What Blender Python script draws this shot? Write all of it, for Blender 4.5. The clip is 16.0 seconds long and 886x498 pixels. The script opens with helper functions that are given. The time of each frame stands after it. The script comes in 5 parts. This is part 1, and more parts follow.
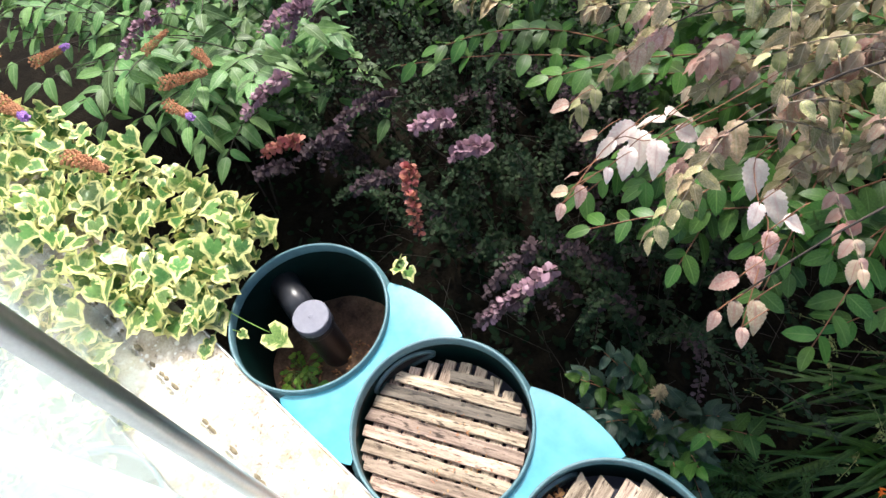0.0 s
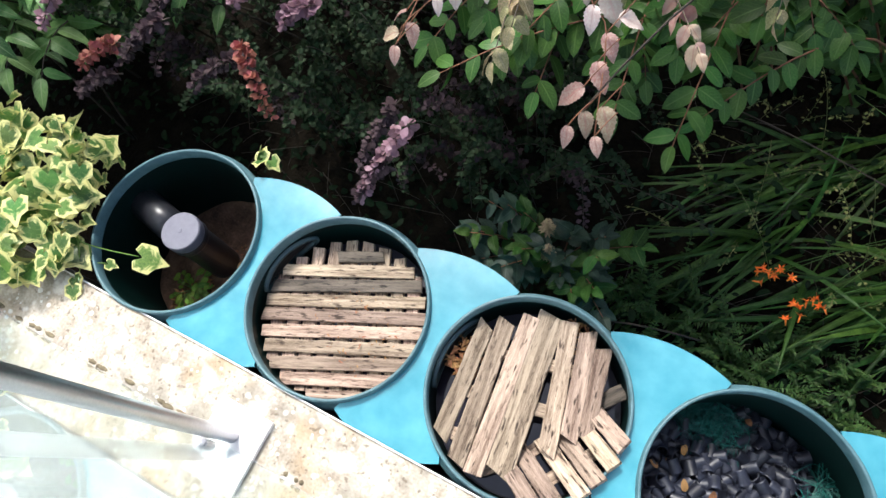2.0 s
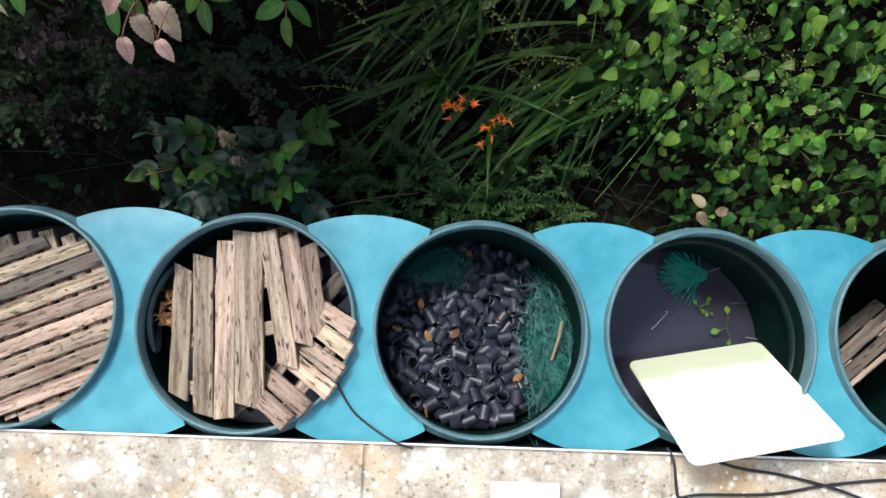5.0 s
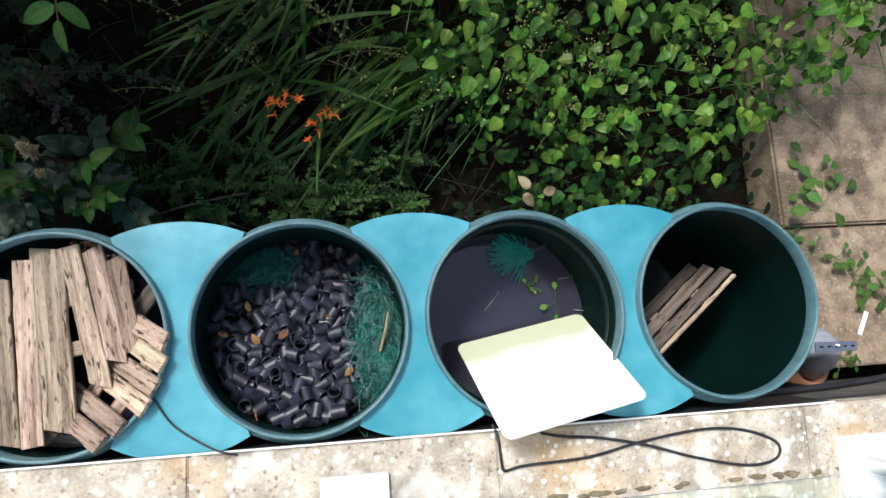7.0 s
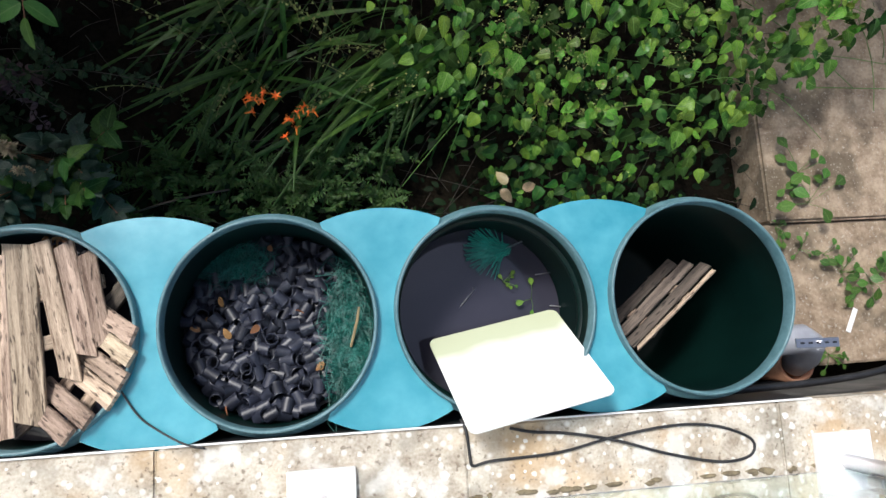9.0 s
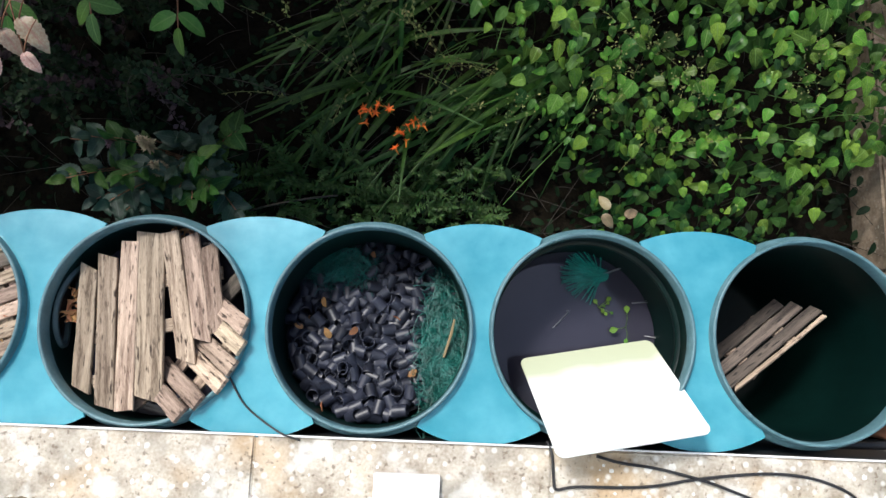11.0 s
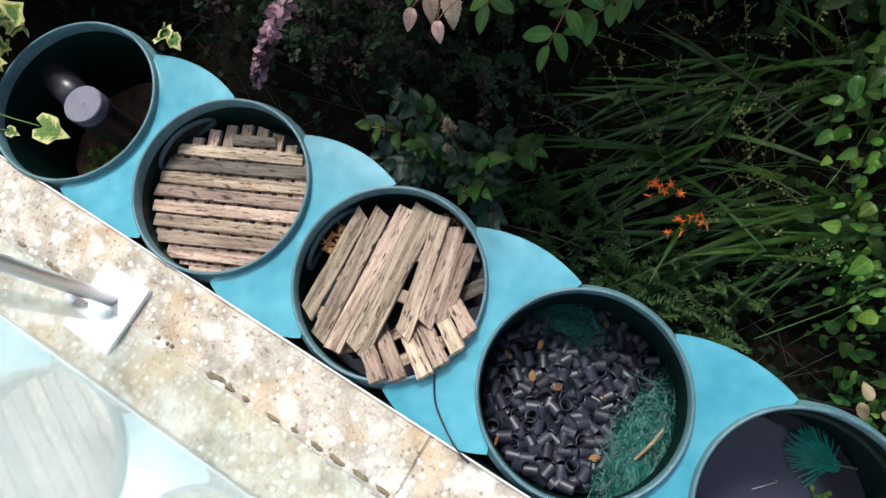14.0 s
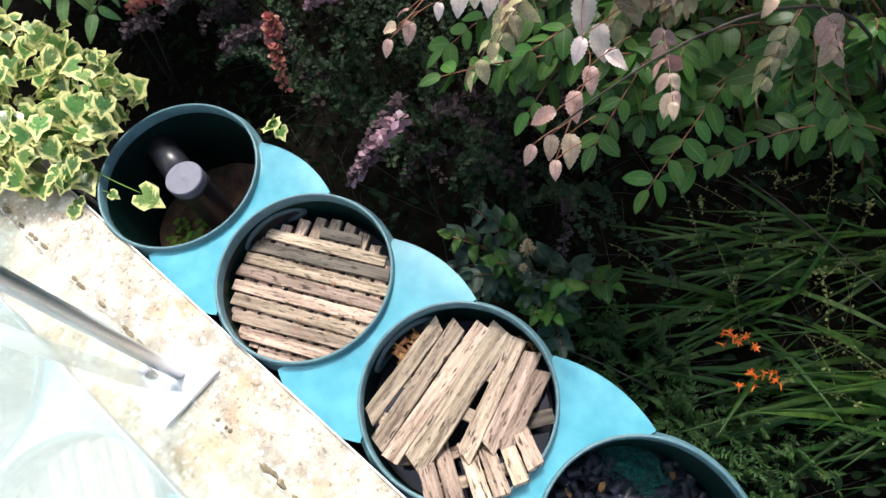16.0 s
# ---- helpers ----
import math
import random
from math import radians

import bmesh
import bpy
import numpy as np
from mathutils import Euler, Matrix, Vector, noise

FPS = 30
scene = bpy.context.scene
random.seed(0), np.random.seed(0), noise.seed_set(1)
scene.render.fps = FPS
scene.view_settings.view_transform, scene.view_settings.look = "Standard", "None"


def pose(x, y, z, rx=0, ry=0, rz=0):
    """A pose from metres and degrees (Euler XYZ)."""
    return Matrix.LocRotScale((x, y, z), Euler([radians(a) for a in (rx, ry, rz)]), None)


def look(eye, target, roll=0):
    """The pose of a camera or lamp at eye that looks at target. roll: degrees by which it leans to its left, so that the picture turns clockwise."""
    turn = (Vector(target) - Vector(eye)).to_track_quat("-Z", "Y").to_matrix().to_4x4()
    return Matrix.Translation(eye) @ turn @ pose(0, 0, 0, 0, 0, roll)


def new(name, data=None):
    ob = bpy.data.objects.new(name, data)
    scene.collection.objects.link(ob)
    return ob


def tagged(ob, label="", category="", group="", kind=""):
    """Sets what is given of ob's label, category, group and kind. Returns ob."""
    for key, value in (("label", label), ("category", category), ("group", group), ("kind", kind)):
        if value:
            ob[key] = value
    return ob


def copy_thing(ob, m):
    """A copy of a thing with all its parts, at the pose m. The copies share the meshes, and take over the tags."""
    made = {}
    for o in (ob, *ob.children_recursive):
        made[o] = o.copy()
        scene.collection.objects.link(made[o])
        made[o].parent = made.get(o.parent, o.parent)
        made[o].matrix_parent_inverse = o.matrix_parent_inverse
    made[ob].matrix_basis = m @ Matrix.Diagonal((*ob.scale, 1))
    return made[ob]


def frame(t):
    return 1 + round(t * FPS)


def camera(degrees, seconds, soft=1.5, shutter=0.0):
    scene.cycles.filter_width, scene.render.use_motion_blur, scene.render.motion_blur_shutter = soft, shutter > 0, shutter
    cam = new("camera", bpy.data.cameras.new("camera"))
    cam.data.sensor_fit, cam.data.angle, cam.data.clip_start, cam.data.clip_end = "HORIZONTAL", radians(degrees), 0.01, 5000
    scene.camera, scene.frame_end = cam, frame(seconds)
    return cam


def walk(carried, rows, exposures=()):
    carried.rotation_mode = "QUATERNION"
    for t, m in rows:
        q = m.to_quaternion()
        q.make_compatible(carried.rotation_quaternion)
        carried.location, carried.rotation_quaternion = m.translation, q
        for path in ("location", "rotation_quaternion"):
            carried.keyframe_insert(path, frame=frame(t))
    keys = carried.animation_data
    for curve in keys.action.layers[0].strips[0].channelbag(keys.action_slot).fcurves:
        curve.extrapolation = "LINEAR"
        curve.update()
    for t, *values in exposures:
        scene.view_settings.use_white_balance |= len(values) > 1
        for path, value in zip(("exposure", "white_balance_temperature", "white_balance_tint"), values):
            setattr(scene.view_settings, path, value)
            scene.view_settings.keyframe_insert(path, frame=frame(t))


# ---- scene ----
from mathutils import Quaternion

cam = camera(69.4, 16.0, soft=1.5)
# seconds, eye, quaternion
PATH = [
    (0, 0.9274, -0.1883, 1.4817, 0.90601, 0.23122, 0.16078, 0.31597),
    (0.5, 0.9385, -0.1714, 1.4665, 0.91637, 0.22421, 0.14357, 0.29898),
    (1, 0.9640, -0.1742, 1.4350, 0.92869, 0.20469, 0.12857, 0.28126),
    (1.5, 0.9896, -0.1616, 1.4152, 0.94444, 0.17933, 0.11636, 0.24966),
    (2, 1.0238, -0.1533, 1.3905, 0.95909, 0.15489, 0.10097, 0.21438),
    (2.5, 1.0518, -0.1363, 1.3804, 0.96902, 0.13500, 0.08110, 0.19024),
    (3, 1.0900, -0.1180, 1.3636, 0.97800, 0.11416, 0.06752, 0.16103),
    (3.5, 1.1390, -0.1032, 1.3479, 0.98632, 0.10124, 0.05410, 0.11829),
    (4, 1.1916, -0.0850, 1.3349, 0.99199, 0.09120, 0.03885, 0.07834),
    (4.5, 1.2404, -0.0626, 1.3261, 0.99535, 0.08083, 0.02011, 0.04834),
    (5, 1.2996, -0.0435, 1.3156, 0.99673, 0.07780, -0.01592, 0.01502),
    (7.5, 1.5525, -0.0282, 1.3468, 0.99423, 0.06635, -0.07863, -0.03025),
    (8, 1.5872, -0.0335, 1.3428, 0.99432, 0.06654, -0.07706, -0.03099),
    (10.5, 1.5976, -0.0559, 1.3766, 0.99670, 0.07453, -0.03108, -0.00808),
    (11, 1.5504, -0.0436, 1.3749, 0.99679, 0.07788, -0.00850, 0.01654),
    (11.5, 1.5225, -0.0401, 1.3713, 0.99475, 0.08465, 0.02166, 0.05330),
    (12, 1.4950, -0.0400, 1.3678, 0.98865, 0.09720, 0.04684, 0.10453),
    (12.5, 1.4553, -0.0400, 1.3633, 0.98228, 0.10149, 0.06136, 0.14509),
    (13, 1.3890, -0.0627, 1.3694, 0.97475, 0.10377, 0.06736, 0.18590),
    (13.5, 1.3668, -0.0715, 1.3642, 0.96515, 0.10036, 0.08090, 0.22775),
    (14, 1.3252, -0.0834, 1.3678, 0.95762, 0.09971, 0.08821, 0.25541),
    (14.5, 1.2872, -0.0951, 1.3764, 0.94570, 0.12823, 0.09989, 0.28146),
    (15, 1.2335, -0.1081, 1.3868, 0.93615, 0.15369, 0.10580, 0.29800),
    (15.5, 1.2122, -0.1107, 1.4003, 0.92966, 0.16996, 0.11031, 0.30770),
    (16, 1.1926, -0.1110, 1.4063, 0.92566, 0.16882, 0.11619, 0.31804),
]
EXPOSURES = [(0.0, 1.08, 6250, 10), (1.0, 0.9, 6200, 10), (2.0, 0.65, 6100, 10), (3.5, 0.29, 6000, 10), (5.0, 0.27, 6000, 10), (8.0, 0.23, 6100, 10), (10.5, 0.28, 6050, 10), (12.5, 0.32, 6000, 10), (14.0, 0.22, 6050, 10), (15.0, 0.5, 6100, 10), (16.0, 0.68, 6150, 10)]
walk(cam, [(t, Matrix.LocRotScale((x, y, z), Quaternion((a, b, c, d)), None)) for t, x, y, z, a, b, c, d in PATH], EXPOSURES)

# ---- light ----
SUN_EL, SUN_AZ = 54.0, -38.0
world = bpy.data.worlds.new("sky")
scene.world = world
world.use_nodes = True
wn = world.node_tree
sky = wn.nodes.new("ShaderNodeTexSky")
sky.sky_type, sky.sun_disc = "NISHITA", False
sky.sun_elevation, sky.sun_rotation = radians(SUN_EL), radians(SUN_AZ)
sky.dust_density, sky.ozone_density = 4.0, 1.0
wn.links.new(sky.outputs[0], wn.nodes["Background"].inputs[0])
wn.nodes["Background"].inputs[1].default_value = 0.14
sun_data = bpy.data.lights.new("sun", "SUN")
sun_data.energy, sun_data.angle, sun_data.color = 3.2, radians(12.0), (1.0, 0.95, 0.86)
sun = new("sun", sun_data)
a, e = radians(SUN_AZ), radians(SUN_EL)
SUN_DIR = Vector((math.sin(a) * math.cos(e), math.cos(a) * math.cos(e), math.sin(e)))
sun.matrix_world = look(SUN_DIR * 10, (0, 0, 0))


# ---- materials ----
def material(name, low, high, rough=0.6, metal=0.0, scale=8.0, fine=60.0, bump=0.15, dist=0.004, vary=0.0, hue=0.0, spec=0.5, coat=0.0, use="Object"):
    """Two colours mixed by coarse and fine noise; vary and hue shift each object or loose piece a little."""
    m = bpy.data.materials.new(name)
    m.use_nodes = True
    n, l = m.node_tree.nodes, m.node_tree.links
    b = n["Principled BSDF"]
    co = n.new("ShaderNodeTexCoord")
    n1, n2 = n.new("ShaderNodeTexNoise"), n.new("ShaderNodeTexNoise")
    n1.inputs["Scale"].default_value, n2.inputs["Scale"].default_value = scale, fine
    n1.inputs["Detail"].default_value = n2.inputs["Detail"].default_value = 5
    geo = n.new("ShaderNodeNewGeometry")
    src = geo.outputs["Position"] if use == "World" else co.outputs[use]
    l.new(src, n1.inputs["Vector"]), l.new(src, n2.inputs["Vector"])
    mix = n.new("ShaderNodeMath")
    mix.operation = "MULTIPLY_ADD"
    l.new(n1.outputs[0], mix.inputs[0])
    mix.inputs[1].default_value = 0.65
    half = n.new("ShaderNodeMath")
    half.operation = "MULTIPLY"
    half.inputs[1].default_value = 0.35
    l.new(n2.outputs[0], half.inputs[0]), l.new(half.outputs[0], mix.inputs[2])
    ramp = n.new("ShaderNodeValToRGB")
    ramp.color_ramp.elements[0].position, ramp.color_ramp.elements[1].position = 0.35, 0.65
    ramp.color_ramp.elements[0].color, ramp.color_ramp.elements[1].color = (*low, 1), (*high, 1)
    l.new(mix.outputs[0], ramp.inputs[0])
    out = ramp.outputs[0]
    if vary or hue:
        info = n.new("ShaderNodeObjectInfo")
        add = n.new("ShaderNodeMath")
        add.operation = "ADD"
        l.new(info.outputs["Random"], add.inputs[0]), l.new(geo.outputs["Random Per Island"], add.inputs[1])
        fr = n.new("ShaderNodeMath")
        fr.operation = "FRACT"
        l.new(add.outputs[0], fr.inputs[0])
        hs = n.new("ShaderNodeHueSaturation")
        vr = n.new("ShaderNodeMapRange")
        vr.inputs["To Min"].default_value, vr.inputs["To Max"].default_value = 1 - vary, 1 + vary
        l.new(fr.outputs[0], vr.inputs["Value"]), l.new(vr.outputs[0], hs.inputs["Value"])
        hr = n.new("ShaderNodeMapRange")
        hr.inputs["To Min"].default_value, hr.inputs["To Max"].default_value = 0.5 - hue, 0.5 + hue
        f2 = n.new("ShaderNodeMath")
        f2.operation = "MULTIPLY"
        f2.inputs[1].default_value = 7.31
        f3 = n.new("ShaderNodeMath")
        f3.operation = "FRACT"
        l.new(fr.outputs[0], f2.inputs[0]), l.new(f2.outputs[0], f3.inputs[0]), l.new(f3.outputs[0], hr.inputs["Value"])
        l.new(hr.outputs[0], hs.inputs["Hue"])
        l.new(out, hs.inputs["Color"])
        out = hs.outputs[0]
    l.new(out, b.inputs["Base Color"])
    b.inputs["Roughness"].default_value, b.inputs["Metallic"].default_value = rough, metal
    b.inputs["Specular IOR Level"].default_value = spec
    b.inputs["Coat Weight"].default_value = coat
    if bump:
        bp = n.new("ShaderNodeBump")
        bp.inputs["Strength"].default_value, bp.inputs["Distance"].default_value = bump, dist
        l.new(mix.outputs[0], bp.inputs["Height"]), l.new(bp.outputs[0], b.inputs["Normal"])
    m["mixed"] = out.node.name
    return m


def leaf_material(name, low, high, vein, margin=None, vary=0.25, hue=0.02, rough=0.45, see=0.25, edge=0.62, spec=0.4):
    """A leaf: mottled blade, paler midrib and side veins by its own surface map, a thin translucence; margin: a pale variegated rim."""
    m = material(name, low, high, rough=rough, scale=14, fine=90, bump=0.2, dist=0.002, vary=vary, hue=hue, spec=spec)
    n, l = m.node_tree.nodes, m.node_tree.links
    b = n["Principled BSDF"]
    base = n[m["mixed"]].outputs[0]
    uv = n.new("ShaderNodeUVMap")
    sep = n.new("ShaderNodeSeparateXYZ")
    l.new(uv.outputs[0], sep.inputs[0])
    ab = n.new("ShaderNodeMath")
    ab.operation = "ABSOLUTE"
    l.new(sep.outputs[1], ab.inputs[0])
    rib = n.new("ShaderNodeMapRange")
    rib.inputs["From Min"].default_value, rib.inputs["From Max"].default_value = 0.02, 0.12
    rib.inputs["To Min"].default_value, rib.inputs["To Max"].default_value = 0.75, 0.0
    l.new(ab.outputs[0], rib.inputs["Value"])
    slant = n.new("ShaderNodeMath")
    slant.operation = "MULTIPLY_ADD"
    slant.inputs[1].default_value = -0.35
    l.new(ab.outputs[0], slant.inputs[0]), l.new(sep.outputs[0], slant.inputs[2])
    wave = n.new("ShaderNodeMath")
    wave.operation = "MULTIPLY"
    wave.inputs[1].default_value = 44.0
    sine = n.new("ShaderNodeMath")
    sine.operation = "SINE"
    l.new(slant.outputs[0], wave.inputs[0]), l.new(wave.outputs[0], sine.inputs[0])
    vr = n.new("ShaderNodeMapRange")
    vr.inputs["From Min"].default_value, vr.inputs["From Max"].default_value = 0.86, 1.0
    vr.inputs["To Max"].default_value = 0.35
    l.new(sine.outputs[0], vr.inputs["Value"])
    mx = n.new("ShaderNodeMath")
    mx.operation = "MAXIMUM"
    l.new(rib.outputs[0], mx.inputs[0]), l.new(vr.outputs[0], mx.inputs[1])
    c1 = n.new("ShaderNodeMix")
    c1.data_type = "RGBA"
    l.new(mx.outputs[0], c1.inputs["Factor"]), l.new(base, c1.inputs["A"])
    c1.inputs["B"].default_value = (*vein, 1)
    out = c1.outputs["Result"]
    if margin:
        nz = n.new("ShaderNodeTexNoise")
        nz.inputs["Scale"].default_value = 4.5
        info = n.new("ShaderNodeObjectInfo")
        off = n.new("ShaderNodeVectorMath")
        off.operation = "ADD"
        l.new(uv.outputs[0], off.inputs[0]), l.new(info.outputs["Location"], off.inputs[1])
        l.new(off.outputs[0], nz.inputs["Vector"])
        ad = n.new("ShaderNodeMath")
        ad.operation = "MULTIPLY_ADD"
        ad.inputs[1].default_value = 1.3
        l.new(nz.outputs[0], ad.inputs[0]), l.new(ab.outputs[0], ad.inputs[2])
        mr = n.new("ShaderNodeMapRange")
        mr.inputs["From Min"].default_value, mr.inputs["From Max"].default_value = edge + 0.56, edge + 0.80
        l.new(ad.outputs[0], mr.inputs["Value"])
        c2 = n.new("ShaderNodeMix")
        c2.data_type = "RGBA"
        l.new(mr.outputs[0], c2.inputs["Factor"]), l.new(out, c2.inputs["A"])
        c2.inputs["B"].default_value = (*margin, 1)
        out = c2.outputs["Result"]
    l.new(out, b.inputs["Base Color"])
    if see:
        tr = n.new("ShaderNodeBsdfTranslucent")
        l.new(out, tr.inputs["Color"])
        ms = n.new("ShaderNodeMixShader")
        ms.inputs[0].default_value = see
        l.new(b.outputs[0], ms.inputs[1]), l.new(tr.outputs[0], ms.inputs[2])
        l.new(ms.outputs[0], n["Material Output"].inputs["Surface"])
    return m


TEAL = material("turquoise_gelcoat", (0.032, 0.225, 0.295), (0.095, 0.345, 0.425), rough=0.24, scale=7, fine=22, bump=0.04, dist=0.01, use="World", coat=0.3)
# dark green inner gelcoat, lowered further to hold the shade of the deep chambers
DARKGREEN = material("dark_green_gelcoat_with_shade", (0.001, 0.007, 0.006), (0.002, 0.013, 0.011), rough=0.42, spec=0.18, scale=6, fine=40, bump=0.05, use="World")
SLOTLIP = material("dark_slot_lip", (0.035, 0.065, 0.07), (0.06, 0.10, 0.105), rough=0.35, scale=20, use="World")
RIMGREY = material("cut_fibreglass_edge", (0.06, 0.13, 0.15), (0.10, 0.19, 0.215), rough=0.42, scale=30, fine=160, bump=0.1, use="World")
COPING = material("lichened_concrete", (0.27, 0.225, 0.17), (0.58, 0.53, 0.45), rough=0.92, scale=16, fine=150, bump=0.7, dist=0.004, use="World", vary=0.06)


def add_patches(m, scale, lo, hi, colour, most, crisp=False):
    """Blotches of another colour over a material: rust stains, dark specks, pale lichen."""
    n, l = m.node_tree.nodes, m.node_tree.links
    bs = n["Principled BSDF"].inputs["Base Color"]
    before = bs.links[0].from_socket
    geo = n.new("ShaderNodeNewGeometry")
    if crisp:
        tx = n.new("ShaderNodeTexVoronoi")
        tx.inputs["Scale"].default_value = scale
        src = tx.outputs["Distance"]
    else:
        tx = n.new("ShaderNodeTexNoise")
        tx.inputs["Scale"].default_value, tx.inputs["Detail"].default_value = scale, 4
        src = tx.outputs[0]
    l.new(geo.outputs["Position"], tx.inputs["Vector"])
    mr = n.new("ShaderNodeMapRange")
    mr.inputs["From Min"].default_value, mr.inputs["From Max"].default_value, mr.inputs["To Max"].default_value = lo, hi, most
    l.new(src, mr.inputs["Value"])
    mx = n.new("ShaderNodeMix")
    mx.data_type = "RGBA"
    l.new(mr.outputs[0], mx.inputs["Factor"]), l.new(before, mx.inputs["A"])
    mx.inputs["B"].default_value = (*colour, 1)
    l.new(mx.outputs["Result"], bs)


add_patches(COPING, 4.5, 0.52, 0.66, (0.46, 0.31, 0.16), 0.6)
add_patches(COPING, 7.0, 0.54, 0.66, (0.20, 0.185, 0.15), 0.65)
add_patches(COPING, 90.0, 0.60, 0.68, (0.13, 0.10, 0.07), 0.7)
add_patches(COPING, 38.0, 0.30, 0.10, (0.74, 0.73, 0.69), 0.75, True)
add_patches(COPING, 13.0, 0.55, 0.64, (0.70, 0.69, 0.66), 0.5)
LICHEN = material("white_lichen", (0.52, 0.51, 0.46), (0.72, 0.71, 0.67), rough=0.95, scale=40, fine=200, bump=0.5, dist=0.002)
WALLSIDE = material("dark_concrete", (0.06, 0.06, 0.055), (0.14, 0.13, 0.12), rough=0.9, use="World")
PAVING = material("pale_paving", (0.46, 0.45, 0.42), (0.6, 0.59, 0.56), rough=0.85, scale=5, fine=80, use="World")
MOSS = material("dry_moss", (0.10, 0.08, 0.05), (0.22, 0.18, 0.11), rough=0.95, scale=60, fine=200, bump=0.6)
STEEL = material("brushed_steel", (0.50, 0.49, 0.51), (0.64, 0.63, 0.65), rough=0.36, metal=1.0, scale=6, fine=200, bump=0.02)
PLATE = material("satin_steel_plate", (0.80, 0.79, 0.79), (0.86, 0.85, 0.85), rough=0.5, metal=0.25, scale=12, fine=160, bump=0.03)
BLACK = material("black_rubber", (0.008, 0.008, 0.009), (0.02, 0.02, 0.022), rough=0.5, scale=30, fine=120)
MEDIA = material("black_plastic_media", (0.012, 0.014, 0.023), (0.022, 0.025, 0.040), rough=0.42, spec=0.5, scale=40, fine=150, vary=0.35)
PIPE = material("black_pipe", (0.012, 0.013, 0.016), (0.025, 0.026, 0.032), rough=0.35, scale=15, fine=90)
CAPM = material("grey_pipe_cap", (0.13, 0.13, 0.17), (0.17, 0.17, 0.21), rough=0.5, scale=25, fine=110)
SOIL = material("peaty_soil", (0.065, 0.036, 0.021), (0.20, 0.115, 0.07), rough=0.95, scale=25, fine=130, bump=0.9, dist=0.01, use="World")
# soil taken near black: the bed's deep shade is put into its colour
GROUND = material("shade_blackened_leaf_mould", (0.004, 0.003, 0.002), (0.014, 0.011, 0.007), rough=0.95, spec=0.08, scale=14, fine=90, bump=0.9, dist=0.02, use="World")
SLAB = material("worn_concrete_slab", (0.15, 0.105, 0.068), (0.38, 0.295, 0.21), rough=0.95, scale=16, fine=90, bump=0.5, use="World")
add_patches(SLAB, 6.0, 0.52, 0.62, (0.07, 0.055, 0.035), 0.7)
add_patches(SLAB, 110.0, 0.60, 0.68, (0.45, 0.42, 0.36), 0.5)
WATER = material("dark_pond_water", (0.026, 0.026, 0.039), (0.04, 0.039, 0.056), rough=0.05, scale=3, fine=8, bump=0.02, dist=0.01, spec=0.6, use="World")
BOARD = material("white_plastic_board", (0.78, 0.79, 0.74), (0.84, 0.85, 0.82), rough=0.5, scale=6, fine=60, bump=0.05, use="World")
NET = material("green_netting", (0.0, 0.045, 0.036), (0.005, 0.125, 0.10), rough=0.55, scale=20, fine=90, vary=0.3)
BRISTLE = material("green_bristle", (0.0, 0.12, 0.10), (0.012, 0.27, 0.21), rough=0.5, scale=20, fine=90, vary=0.3)
DRYLEAF = material("dry_brown_leaf", (0.20, 0.085, 0.03), (0.36, 0.17, 0.07), rough=0.8, scale=30, vary=0.35, hue=0.02)
STEM = material("reddish_stem", (0.16, 0.06, 0.03), (0.26, 0.11, 0.05), rough=0.7, scale=30)
DARKTWIG = material("dark_twig", (0.022, 0.016, 0.012), (0.06, 0.045, 0.032), rough=0.85, scale=30)
TWIG = material("grey_twig", (0.10, 0.075, 0.05), (0.24, 0.19, 0.13), rough=0.85, scale=30)
TERRACOTTA = material("terracotta_pipe", (0.40, 0.19, 0.11), (0.5, 0.26, 0.16), rough=0.75, scale=15, use="World")
GREYPIPE = material("grey_upvc", (0.26, 0.27, 0.31), (0.34, 0.35, 0.39), rough=0.4, scale=15)
ORANGE = material("orange_petal", (0.88, 0.13, 0.012), (0.92, 0.25, 0.025), rough=0.5, scale=30, bump=0.05, vary=0.2)
SPIKE = material("rusty_flower_spike", (0.28, 0.11, 0.05), (0.5, 0.24, 0.12), rough=0.9, scale=60, fine=200, bump=0.8, dist=0.004, vary=0.25)
YELLOWSEED = material("yellow_green_seed", (0.09, 0.12, 0.03), (0.22, 0.22, 0.065), rough=0.8, scale=40, vary=0.4, hue=0.03)
PURPLE = material("purple_floret", (0.22, 0.10, 0.40), (0.40, 0.2, 0.5), rough=0.7, scale=60, vary=0.3)


